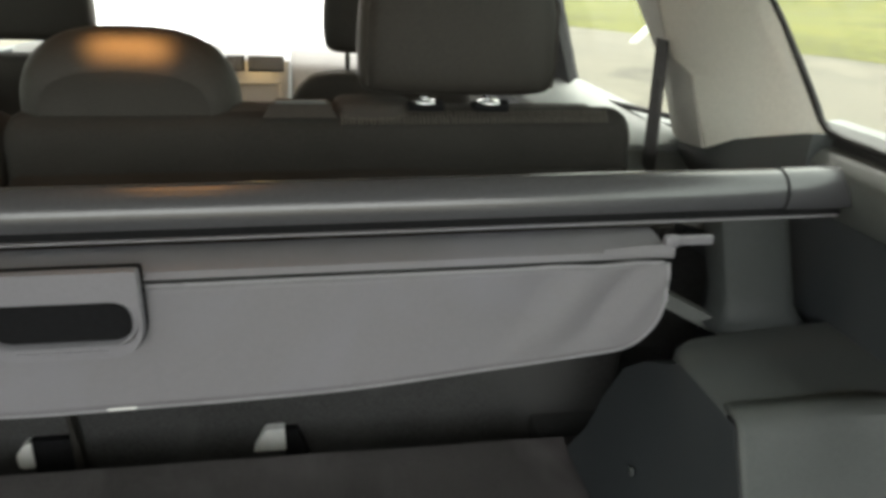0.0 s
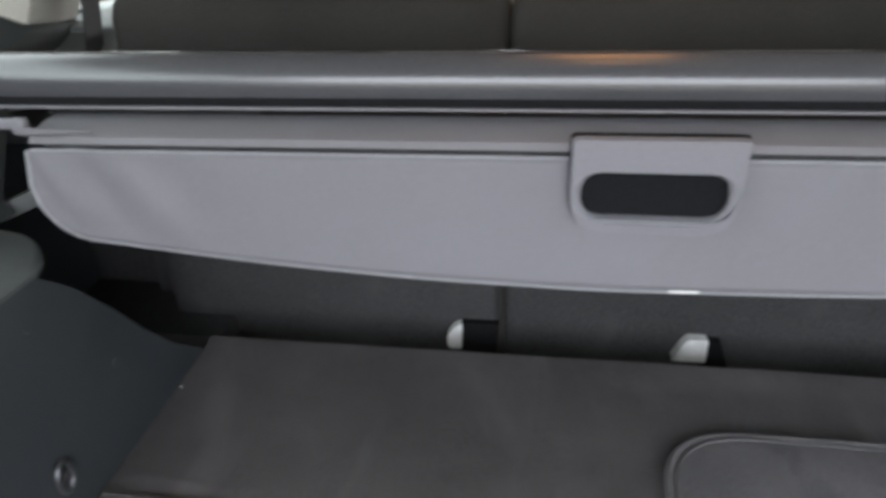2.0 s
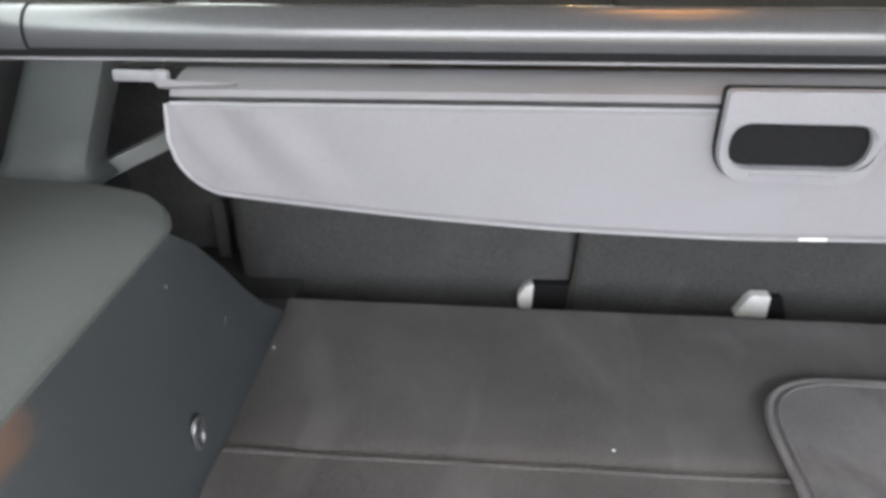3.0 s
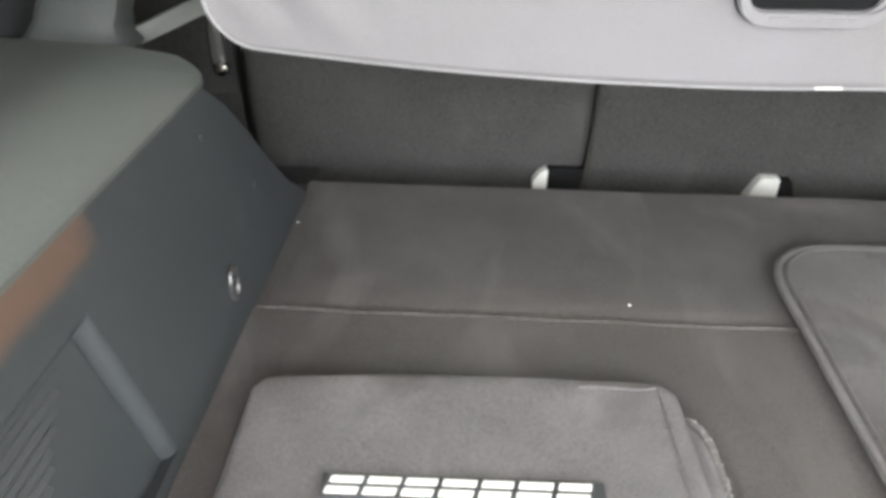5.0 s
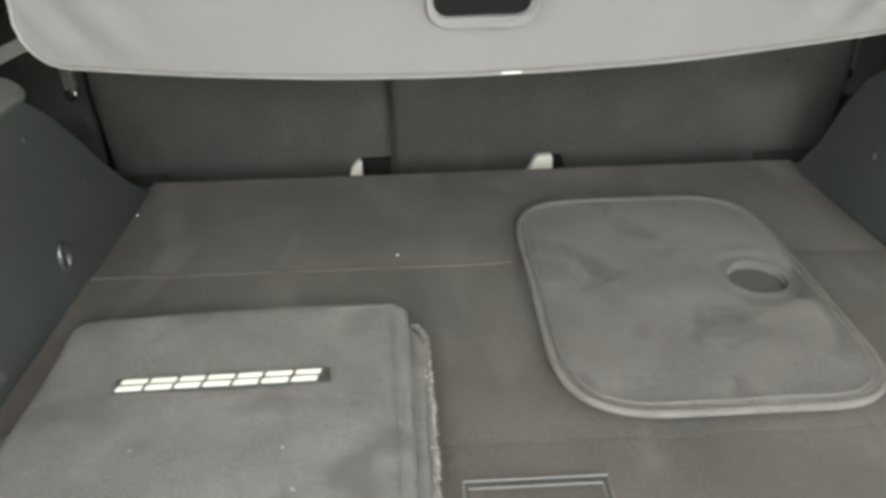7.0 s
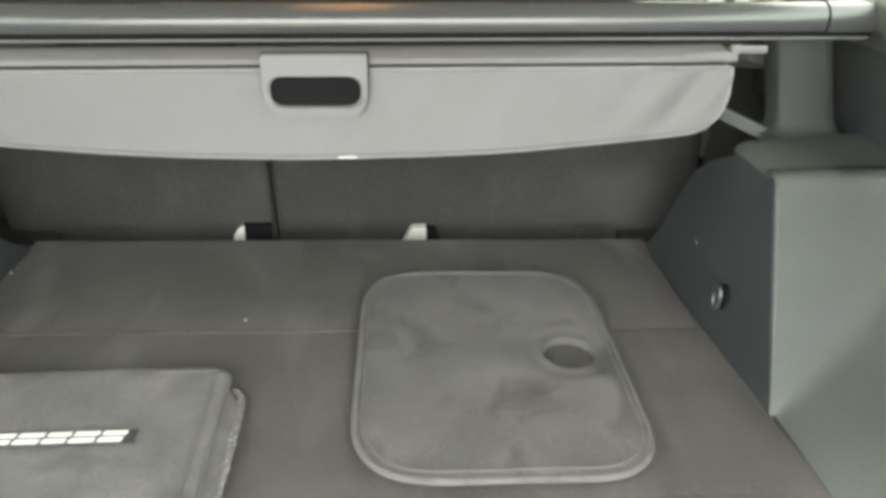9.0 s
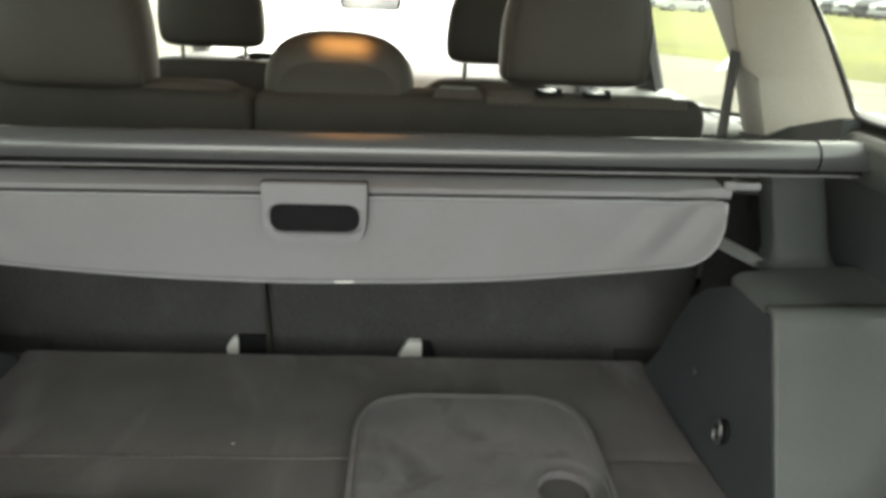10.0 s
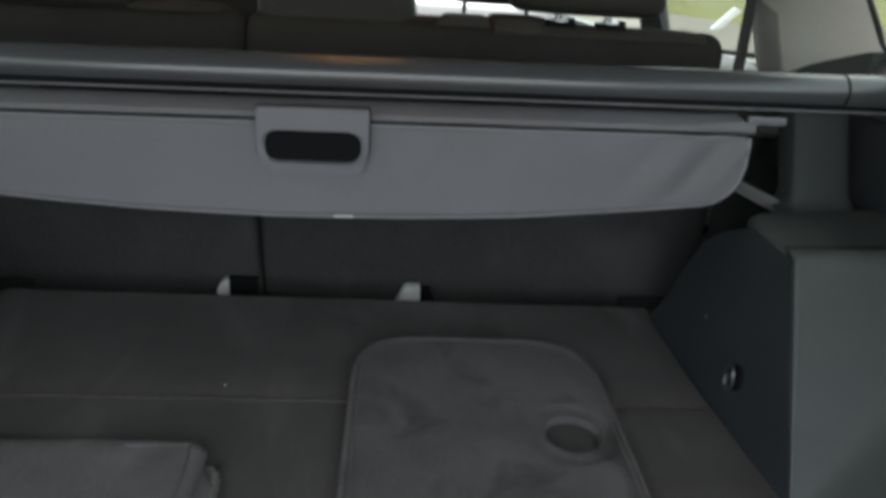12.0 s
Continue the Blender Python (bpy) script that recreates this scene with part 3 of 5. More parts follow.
for s in (-1, 1):
    secs = [tube_section(x * s, k) for x, k in ((0.6662, 0.90), (0.6664, 1.05), (0.700, 1.055), (0.733, 1.06), (0.7390, 1.045), (0.7430, 0.99), (0.7447, 0.90), (0.7450, 0.6))]
    part("end_cap", loft(secs), TUBE, cover, "rounded end cap")


def hem_z(x):
    u = abs(x - 0.004) / 0.533
    return 0.2310 + 0.0355 * u ** 2.0 + cz(x) * 0.8


# upper band: a stiff strip from the slot to the crease
band = [[(x, 0.650, 0.3665 + cz(x)), (x, 0.630, 0.3650 + cz(x)), (x, 0.6080 + wob(x, 0, 0, 6, 0.001), 0.3585 + cz(x)), (x, 0.6045, 0.3530 + cz(x)), (x, 0.608, 0.3520 + cz(x)), (x, 0.650, 0.3600 + cz(x))] for x in np.linspace(-0.527, 0.530, 40)]
part("upper_band", loft(band), VINYL, cover, "stiff grey upper strip")

# hanging flap with a curved lower edge
bm = bmesh.new()
NX, NV = 110, 16
grid = []
XS = []
for i in range(NX + 1):
    u = -1 + 2 * i / NX
    XS.append(math.copysign(0.534 * (1 - (1 - abs(u)) ** 1.25), u))
for x in XS:
    col = []
    zt, zb = 0.3448 + cz(x), hem_z(x)
    e = 0.534 - abs(x)
    r = 0.046
    if e < r:                               # rounded corner
        zb += r - math.sqrt(max(0.0, r * r - (r - e) ** 2))
    for j in range(NV + 1):
        v = j / NV
        z = zt + (zb - zt) * v
        y = 0.6115 - 0.008 * v
        for x0, w, amp in ((0.470, 0.013, 0.0075), (0.432, 0.015, -0.0060), (0.392, 0.020, 0.0045), (0.505, 0.010, -0.0040)):
            y += amp * math.exp(-((abs(x) - x0 - 0.62 * (z - 0.30)) / w) ** 2) * math.sin(math.pi * min(1, 0.12 + v * 0.95)) * (0.9 if x > 0 else 0.5)
        y += wob(x, z, 1.0, 7, 0.004) * v
        col.append(bm.verts.new((x, y, z)))
    grid.append(col)
for a, b in zip(grid, grid[1:]):
    for j in range(NV):
        bm.faces.new((a[j], b[j], b[j + 1], a[j + 1]))
edge_line = [c[-1].co.copy() for c in grid]
top_line = [c[0].co.copy() for c in grid[1:-1]]
left_line = [v.co.copy() for v in grid[0]]
right_line = [v.co.copy() for v in grid[-1]]
flap = part("flap", bm, VINYL, cover, "grey vinyl flap with a curved lower edge")
flap.modifiers.new("thick", "SOLIDIFY").thickness = 0.003
part("hem", tube([(p.x, p.y - 0.001, p.z) for p in left_line] + [(p.x, p.y - 0.001, p.z) for p in edge_line[1:-1]] + [(p.x, p.y - 0.001, p.z) for p in right_line[::-1]], 0.0024, 8), HEM, cover, "pale piped hem")
# Pale sliver puts the hem's moving glint into a solid strip.
part("hem_glint", tube([(p.x, p.y - 0.0020, p.z + 0.0004) for p in edge_line if 0.016 < p.x < 0.052], 0.0017, 8), PALE, cover, "pale sliver for the glint on the hem")
# Paler tube carries the highlight along the flap's top edge in its colour.
part("top_highlight", tube([(p.x, p.y - 0.001, p.z) for p in top_line], 0.0022, 8), HEM, cover)
# Dark backing puts the crease's shade into the colour.
part("crease_backing", loft([[(x, 0.6150, 0.338 + cz(x)), (x, 0.6190, 0.338 + cz(x)), (x, 0.6190, 0.356 + cz(x)), (x, 0.6150, 0.356 + cz(x))] for x in (-0.522, 0.525)]), SEAT_BACK, cover)
for s in (-1, 1):
    x0, x1 = sorted((0.530 * s, 0.575 * s))
    rz = 0.003 if s > 0 else -0.013
    part("guide_rod", merge(box(x0, x1, 0.606, 0.612, 0.3685 + rz, 0.378 + rz, 0.002), box(*sorted((0.526 * s, 0.540 * s)), 0.604, 0.613, 0.3665 + rz, 0.379 + rz, 0.003)), PLATE, cover, "pale plastic guide pin")

for s in (-1, 1):
    rz = 0.003 if s > 0 else -0.006
    rows = [[(x * s, 0.6065 - d, 0.3655 + rz + cz(x * s) * 0.4 + h), (x * s, 0.6035 - d, 0.3640 + rz + h * 0.4), (x * s, 0.6030 - d, 0.3610 + rz - h * 0.6), (x * s, 0.6065 - d, 0.3590 + rz - h)] for x, h, d in ((0.468, -0.0026, -0.002), (0.485, -0.0010, -0.001), (0.508, 0.0012, 0.0), (0.528, 0.0024, 0.0004), (0.536, 0.0024, 0.0004))]
    part("guide_end", loft(rows), VINYL, cover, "folded grey end of the upper strip")

# handle plate with its opening
outer = resample(rounded([(-0.0652, 0.3665, 0.003), (-0.0652, 0.2885, 0.032), (0.0660, 0.2885, 0.032), (0.0660, 0.3685, 0.003)], 8), 96)
hole = resample(rounded([(-0.0565, 0.3395, 0.019), (-0.0565, 0.3015, 0.019), (0.0570, 0.3025, 0.019), (0.0570, 0.3405, 0.019)], 8), 96)


def plate_ring(loop, y, k=1.0):
    c = Vector((0.0002, 0.328))
    return [((c + (p - c) * k).x, y, (c + (p - c) * k).y) for p in loop]


part("handle_plate", loft([plate_ring(outer, 0.606), plate_ring(outer, 0.594), plate_ring(outer, 0.5915, 0.985), plate_ring(hole, 0.5915, 1.07), plate_ring(hole, 0.5945, 1.0), plate_ring(hole, 0.610)], caps=False), PLATE, cover, "grey pull handle plate")
# Black ring draws the shadow gap round the plate's edge.
part("shadow_ring", loft([plate_ring(outer, 0.6065, 1.016), plate_ring(outer, 0.6000, 1.016), plate_ring(outer, 0.6000, 0.99), plate_ring(outer, 0.6065, 0.99)], caps=False), BLACK, cover, "black ring for the shadow gap round the plate")
part("handle_recess", loft([plate_ring(hole, 0.5995, 1.02), plate_ring(hole, 0.6025, 1.0)]), BLACK, cover, "black oval finger opening")
part("handle_lip", box(-0.036, 0.036, 0.5895, 0.5925, 0.2950, 0.2972, 0.0008), PLATE, cover, "pale lower lip")

# ---------- rear seats ----------
def seat_back(x0, x1, name_label, flare=0.0):
    t = thing("rear_bench", name_label, "car seat", ((x0 + x1) / 2, 0.93, -0.03), "rear seats")
    # Bulge near z 0.35 is unseen, added to keep lamp light off the floor.
    prof = [(0.930, -0.122), (0.908, -0.120), (0.904, -0.02), (0.888, 0.10), (0.868, 0.24), (0.835, 0.285), (0.765, 0.322), (0.700, 0.342), (0.689, 0.352), (0.697, 0.360), (0.790, 0.368), (0.834, 0.380), (0.840, 0.405), (0.841, 0.424), (0.848, 0.436), (0.859, 0.4415), (0.874, 0.4430), (0.892, 0.4405), (0.922, 0.428), (0.985, 0.385), (1.06, 0.0), (1.06, -0.122)]
    rows = []
    R = 0.022
    ends = [R * (1 - math.cos(radians(a))) for a in (0, 18, 36, 54, 72, 90)]
    for x, d in [(x0 + e, e) for e in ends] + [((x0 + x1) / 2, R)] + [(x1 - e, e) for e in ends[::-1]]:
        cy, czz = 0.935, 0.25
        shrink = R - math.sqrt(max(0.0, R * R - (R - d) ** 2))
        row = []
        for y, z in prof:
            dy, dz = y - cy, z - czz
            n = math.hypot(dy, dz)
            low = flare * min(1.0, max(0.0, (0.34 - z) / 0.12)) * min(1.0, max(0.0, (x - x0) / (x1 - x0) if flare > 0 else (x1 - x) / (x1 - x0))) ** 3
            row.append((x + low, y - dy / n * shrink, z - dz / n * shrink + 0.010 * x))
        rows.append(row)
    bm = loft(rows)
    panel = part("back_panel", bm, SEAT_BACK, t, "dark carpeted seat back under a black cloth upper edge")
    panel.data.materials.append(SEAT_TOP)
    for p in panel.data.polygons:
        if p.center.z - 0.03 > 0.352:
            p.material_index = 1
    part("seat_cushion", box(x0 + 0.01, x1 - 0.01, 1.03, 1.50, -0.30, 0.02, 0.04, 4), SEAT_CLOTH, t)
    # bolster of woven cloth along the top, with stitches
    part("top_roll", soften(box(x0 + 0.035, x1 - 0.035, 0.864, 0.912, 0.422 + 0.01 * (x0 + x1) / 2, 0.4455 + 0.01 * (x0 + x1) / 2), 0.010, 4), SEAT_CLOTH, t, "woven cloth upper edge")
    return t


seat_l = seat_back(-0.575, -0.1245, "dark cloth rear seat, narrow section, with carpeted back", -0.030)
seat_r = seat_back(-0.1235, 0.588, "dark cloth rear seat, wide section, with carpeted back", 0.054)
bm = bmesh.new()
for k in range(68):
    x = 0.238 + k * 0.0047
    for y, z, tilt_, long in ((0.8440, 0.4345, -30, 0.0080), (0.8515, 0.4410, -58, 0.0090)):
        bmesh.ops.create_cube(bm, size=1, matrix=Matrix.LocRotScale((x + random.uniform(-0.0004, 0.0004), y, z + 0.01 * x), Euler((radians(tilt_), 0, radians(random.uniform(-4, 4)))), (0.0021, 0.0022, long)))
part("stitching", bm, THREAD, seat_r, "row of pale stitches", False)


def headrest(seat, cx, z0, z1, a, cy):
    """A tall head restraint on its two posts, narrower towards the top."""
    h = z1 - z0
    secs = [(cx, cy, z0, a * 0.80, 0.022), (cx, cy, z0 + 0.003, a * 0.91, 0.034), (cx, cy, z0 + 0.012, a * 0.985, 0.045), (cx, cy, z0 + 0.035, a, 0.050), (cx, cy, z0 + h * 0.35, a * 0.98, 0.052), (cx, cy + 0.004, z0 + h * 0.6, a * 0.84, 0.050), (cx, cy + 0.010, z0 + h * 0.8, a * 0.66, 0.044), (cx, cy + 0.016, z0 + h * 0.93, a * 0.52, 0.032), (cx, cy + 0.020, z1, a * 0.34, 0.012)]
    hr = part("headrest", pillow(secs, 40, 3.2), HEAD_CLOTH, seat, "dark padded headrest")
    # welts down both sides of the rear face
    for s in (-1, 1):
        part("welt", tube([(cx + s * w * 0.93, y - b * 0.80, z) for _, y, z, w, b in secs[2:8]], 0.0018, 6), SEAT_CLOTH, hr)
    for px in (-0.035, 0.042):
        part("post", tube([(cx + px, cy + 0.01, z0 - 0.06), (cx + px, cy + 0.01, z0 + 0.02)], 0.006, 10), CHROME, hr, "steel post")
    return hr


def low_headrest(seat, cx):
    """The middle restraint, pushed down on the bench: a domed rim round an arched rear face."""
    def arch(w, top, y):
        ring = [(cx - w, y, 0.40), (cx - w, y, 0.425)]
        for k in range(33):
            t = math.pi * (1 - k / 32)
            c, q = math.cos(t), math.sin(t)
            ring.append((cx + w * math.copysign(abs(c) ** (2 / 2.7), c), y, 0.44 + (top - 0.44) * q ** (2 / 2.5)))
        return ring + [(cx + w, y, 0.425), (cx + w, y, 0.40)]
    shape = ((0.100, 0.512, 0.945), (0.112, 0.525, 0.930), (0.1175, 0.5300, 0.912), (0.1180, 0.5312, 0.900), (0.1172, 0.5298, 0.888), (0.1145, 0.5245, 0.877), (0.1100, 0.5165, 0.8685), (0.1040, 0.5070, 0.8620), (0.0975, 0.4975, 0.8575), (0.0920, 0.4900, 0.8550), (0.0885, 0.4860, 0.8545), (0.0865, 0.4840, 0.8555))
    hr = part("headrest", loft([arch(*v) for v in shape]), HEAD_CLOTH, seat, "dark padded low headrest")
    part("seam", tube([(p[0], 0.8546, p[2]) for p in arch(0.0895, 0.4870, 0)[1:-1]], 0.0008, 6), HEAD_CLOTH, hr)
    return hr


def post_guide(seat, x, z, y=0.862):
    g = part("post_guide", box(x - 0.021, x + 0.021, y - 0.012, y + 0.014, z - 0.004, z + 0.004, 0.002), BLACK, seat, "black plastic post guide")
    part("collar", disc((x, y, z + 0.005), 0.015, 0.004, "z", 18, 0.001), CHROME, g, "bright collar")
    part("button", box(x + 0.010, x + 0.020, y - 0.010, y - 0.002, z + 0.003, z + 0.009, 0.001), BLACK, g)


headrest(seat_r, 0.374, 0.464, 0.735, 0.117, 0.885)
headrest(seat_l, -0.394, 0.431, 0.720, 0.117, 0.885)
low_headrest(seat_r, 0.005)
for x in (0.335, 0.412):
    post_guide(seat_r, x, 0.451)
for x in (-0.41, -0.335):
    post_guide(seat_l, x, 0.444)
latch = part("release_latch", soften(hull([(0.150, 0.846, 0.440), (0.232, 0.846, 0.440), (0.232, 0.890, 0.440), (0.150, 0.890, 0.440)], [(0.160, 0.852, 0.4545), (0.226, 0.852, 0.4545), (0.222, 0.884, 0.4545), (0.164, 0.884, 0.4545)]), 0.004, 3), SEAT_CLOTH, seat_r, "dark release latch")
part("latch_lever", box(0.164, 0.220, 0.853, 0.860, 0.4535, 0.4575, 0.0015), PLASTIC2, latch, "grey lever")
for seat, xa, xb, h in ((seat_r, 0.226, 0.322, 0.4575), (seat_l, -0.300, -0.150, 0.4480)):
    part("top_welt", pillow([((xa + xb) / 2, 0.884, 0.438, (xb - xa) / 2, 0.040), ((xa + xb) / 2, 0.884, h - 0.008, (xb - xa) * 0.48, 0.037), ((xa + xb) / 2, 0.884, h - 0.002, (xb - xa) * 0.42, 0.029), ((xa + xb) / 2, 0.884, h, (xb - xa) * 0.28, 0.016)], 28, 3.0), SEAT_CLOTH, seat, "woven cloth roll")

# notches low in the seat backs, each with a pale tab
for seat, na, nb, top, corners in (
        (seat_l, -0.181, -0.1275, -0.004, [(-0.199, -0.046, 0.006), (-0.180, -0.046, 0.003), (-0.179, -0.005, 0.003), (-0.190, -0.008, 0.008), (-0.201, -0.026, 0.006)]),
        (seat_r, 0.150, 0.184, -0.012, [(0.106, -0.044, 0.004), (0.152, -0.044, 0.003), (0.151, -0.008, 0.003), (0.124, -0.008, 0.006)])):
    part("notch", prism([(na, -0.075), (nb, -0.075), (nb - 0.004, -0.045), (nb - 0.016 if na > 0 else nb, top), (na, top)], 0.8895, 0.93, "y"), BLACK, seat, "dark notch")
    part("pale_tab", soften(prism([tuple(p) for p in rounded(corners, 4)], 0.8870, 0.905, "y"), 0.001, 1, 60), PALE, seat, "pale tab beside the notch")
gap = [(-0.11, 0.889, 0.0080), (-0.02, 0.888, 0.0055), (0.02, 0.882, 0.0034), (0.07, 0.876, 0.0018), (0.16, 0.866, 0.0010), (0.25, 0.862, 0.0007)]
part("split_gap", loft([[(-0.124 - w, y, z), (-0.124 + w * 0.7, y, z), (-0.124 + w * 0.7, 0.93, z), (-0.124 - w, 0.93, z)] for z, y, w in gap]), SEAT_TOP, seat_r, "dark gap between the seat backs")

# ---------- front seats ----------
def front_seat(cx, zb, lift, label):
    t = thing("front_seat", label, "car seat", (cx, 1.85, -0.32), "front seats")
    rings = []
    for z, a, b, y in ((-0.25, 0.22, 0.06, 1.90), (0.0, 0.235, 0.07, 1.86), (0.2, 0.235, 0.07, 1.82), (zb - 0.06, 0.215, 0.062, 1.79), (zb - 0.02, 0.185, 0.054, 1.785), (zb - 0.004, 0.15, 0.045, 1.784), (zb, 0.09, 0.03, 1.784)):
        rings.append((cx, y, z, a, b))
    part("backrest", pillow(rings, 36, 3.5), SEAT_CLOTH, t)
    part("seat_cushion", box(cx - 0.24, cx + 0.24, 1.88, 2.35, -0.32, -0.12, 0.05, 4), SEAT_CLOTH, t)
    z0 = zb + lift
    secs = [(cx, 1.78, z0, 0.10, 0.02), (cx, 1.78, z0 + 0.006, 0.125, 0.036), (cx, 1.78, z0 + 0.025, 0.139, 0.046), (cx, 1.78, z0 + 0.08, 0.141, 0.050), (cx, 1.784, z0 + 0.14, 0.133, 0.048), (cx, 1.79, z0 + 0.185, 0.115, 0.042), (cx, 1.795, z0 + 0.212, 0.085, 0.030), (cx, 1.80, z0 + 0.222, 0.045, 0.015)]
    hr = part("headrest", pillow(secs, 36, 3.4), HEAD_CLOTH, t, "dark padded headrest")
    for px in (-0.085, 0.085):
        part("post", tube([(cx + px, 1.78, zb - 0.03), (cx + px, 1.78, z0 + 0.03)], 0.0065, 10), CHROME, hr, "steel post")
    return t


front_seat(-0.420, 0.386, 0.032, "dark cloth front seat with raised headrest on steel posts")
front_seat(0.358, 0.358, 0.044, "dark cloth front passenger seat with raised headrest")

# ---------- front of the cabin ----------
dash = thing("dashboard", "grey-brown moulded dashboard with silver centre stack", "dashboard", (0, 2.6, -0.3))
part("dash_top", soften(prism([(2.42, -0.32), (2.44, 0.16), (2.50, 0.27), (2.60, 0.31), (3.0, 0.29), (3.1, 0.2), (3.1, -0.32)], -0.78, 0.78, "x"), 0.02, 3), DASH, dash)
stack = part("radio_panel", soften(prism([(2.36, -0.32), (2.38, 0.10), (2.47, 0.29), (2.52, 0.315), (2.60, 0.31), (2.60, -0.32)], -0.115, 0.108, "x"), 0.010, 3), SILVER, dash, "silver centre stack")


def on_stack(x, u, lift=0.0):
    """A point of the stack's sloping face."""
    p = Vector((x, 2.38, 0.10)).lerp(Vector((x, 2.47, 0.29)), u)
    return p + Vector((0, -0.904, 0.428)) * lift


def stack_panel(x0, x1, u0, u1, depth):
    return soften(hull([on_stack(x0, u0), on_stack(x1, u0), on_stack(x1, u1), on_stack(x0, u1)], [on_stack(x0, u0, depth), on_stack(x1, u0, depth), on_stack(x1, u1, depth), on_stack(x0, u1, depth)]), 0.003, 2)


for xa, xb in ((-0.094, -0.038), (-0.026, 0.086)):
    v = part("air_vent", stack_panel(xa, xb, 0.83, 1.06, 0.006), BLACK, stack, "dark air vent")
for k in range(6):
    u = 0.85 + 0.034 * k
    part("louvre", stack_panel(-0.024, 0.082, u, u + 0.012, 0.010), DASH, stack)
    part("louvre", stack_panel(-0.088, -0.044, u, u + 0.012, 0.010), DASH, stack)
part("display", stack_panel(-0.055, 0.070, 0.20, 0.60, 0.006), DASH, stack, "grey display")
part("display_frame", merge(stack_panel(-0.062, -0.054, 0.16, 0.66, 0.010), stack_panel(0.069, 0.078, 0.16, 0.66, 0.010), stack_panel(-0.062, 0.078, 0.62, 0.67, 0.010)), SILVER, stack)
console = thing("centre_console", "grey centre console with gear lever between the front seats", "console", (0, 2.1, -0.32))
part("console_body", box(-0.10, 0.11, 1.62, 2.40, -0.32, 0.02, 0.03, 3), DASH, console)
part("armrest", box(-0.095, 0.105, 1.60, 1.95, 0.02, 0.11, 0.02, 3), SEAT_CLOTH, console, "dark padded armrest")
lever = part("gear_lever", merge(tube([(0.035, 2.2, 0.02), (0.035, 2.17, 0.15)], 0.008, 8), pillow([(0.035, 2.168, 0.14, 0.012, 0.012), (0.035, 2.166, 0.16, 0.02, 0.022), (0.035, 2.164, 0.19, 0.02, 0.022), (0.035, 2.164, 0.20, 0.01, 0.012)], 16, 2.4)), CHROME, console, "bright gear lever")
wheel = thing("steering_wheel", "dark steering wheel ahead of the driver's seat", "steering wheel", (-0.42, 2.35, 0.16))
tilt = Matrix.Translation((-0.42, 2.36, 0.165)) @ Matrix.Rotation(radians(65), 4, "X")
rim = ring_path([(0.185 * math.cos(a), 0.185 * math.sin(a), 0) for a in (2 * math.pi * k / 40 for k in range(40))], 0.014, 10)
bmesh.ops.transform(rim, matrix=tilt, verts=rim.verts)
part("rim", rim, BLACK, wheel)
hub = merge(disc((0, 0, -0.01), 0.065, 0.04, "z", 24, 0.008), box(-0.18, 0.18, -0.018, 0.018, -0.012, 0.004, 0.004), box(-0.02, 0.02, -0.18, 0.0, -0.012, 0.004, 0.004))
bmesh.ops.transform(hub, matrix=tilt, verts=hub.verts)
part("hub", hub, BLACK, wheel)
part("column", tube([(-0.42, 2.38, 0.16), (-0.42, 2.55, 0.10)], 0.035, 12), BLACK, wheel)

# mirror, and the overhead console with its lit map lamps
mirror = thing("rear_view_mirror", "grey-framed interior rear-view mirror on the windscreen", "mirror", (-0.033, 2.55, 0.54))
mc = Vector((-0.033, 2.55, 0.536))
shell = resample(rounded([(-0.118, 0.034, 0.024), (-0.113, -0.036, 0.024), (0.113, -0.032, 0.024), (0.118, 0.038, 0.024)], 5), 48)
part("shell", loft([[(mc.x + p.x * k, mc.y + y, mc.z + p.y * k) for p in shell] for y, k in ((0.0, 0.97), (0.004, 1.0), (0.022, 0.95), (0.034, 0.7))]), BLACK, mirror, "dark mirror housing")
part("mirror_face", loft([[(mc.x + p.x * k, mc.y + y, mc.z + p.y * k) for p in shell] for y, k in ((-0.0015, 0.90), (0.001, 0.91))]), CHROME, mirror, "reflecting glass")
part("stem", tube([(mc.x, mc.y + 0.03, mc.z + 0.002), (mc.x, mc.y + 0.015, mc.z + 0.045), (mc.x, mc.y + 0.01, mc.z + 0.085)], 0.015, 12), BELT, mirror, "dark stem")
part("mount", pillow([(mc.x, 2.565, 0.575, 0.020, 0.020), (mc.x, 2.555, 0.600, 0.036, 0.03), (mc.x, 2.545, 0.625, 0.062, 0.04), (mc.x, 2.52, 0.645, 0.085, 0.05), (mc.x, 2.50, 0.660, 0.090, 0.05)], 24, 2.6), TRIM_GREY, mirror, "tapered brown mount")
over = thing("overhead_console", "pale overhead console with two lit map lamps", "ceiling lamp", (-0.015, 2.24, 0.68))
part("housing", box(-0.115, 0.085, 2.14, 2.34, 0.658, 0.70, 0.010, 3), HEADLINER, over)
for x in (-0.062, 0.030):
    part("lamp_lens", box(x - 0.026, x + 0.026, 2.15, 2.20, 0.650, 0.662, 0.004), GLOW, over, "lit warm lamp lens")
map_lamp = new("map_light", bpy.data.lights.new("map_light", "AREA"))
map_lamp.data.energy, map_lamp.data.size, map_lamp.data.color = 0.12, 0.08, (1.0, 0.66, 0.30)
map_lamp.matrix_world = look((-0.016, 2.17, 0.645), (-0.016, 2.17, 0))
dome = thing("dome_lamp", "warm lit dome lamp, lengthened to hold an added spot", "ceiling lamp", (-0.015, 0.76, 0.86))
# Housing drawn long to hold a small lens for the added headrest spot.
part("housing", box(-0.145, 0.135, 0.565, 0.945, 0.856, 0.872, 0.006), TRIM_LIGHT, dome)
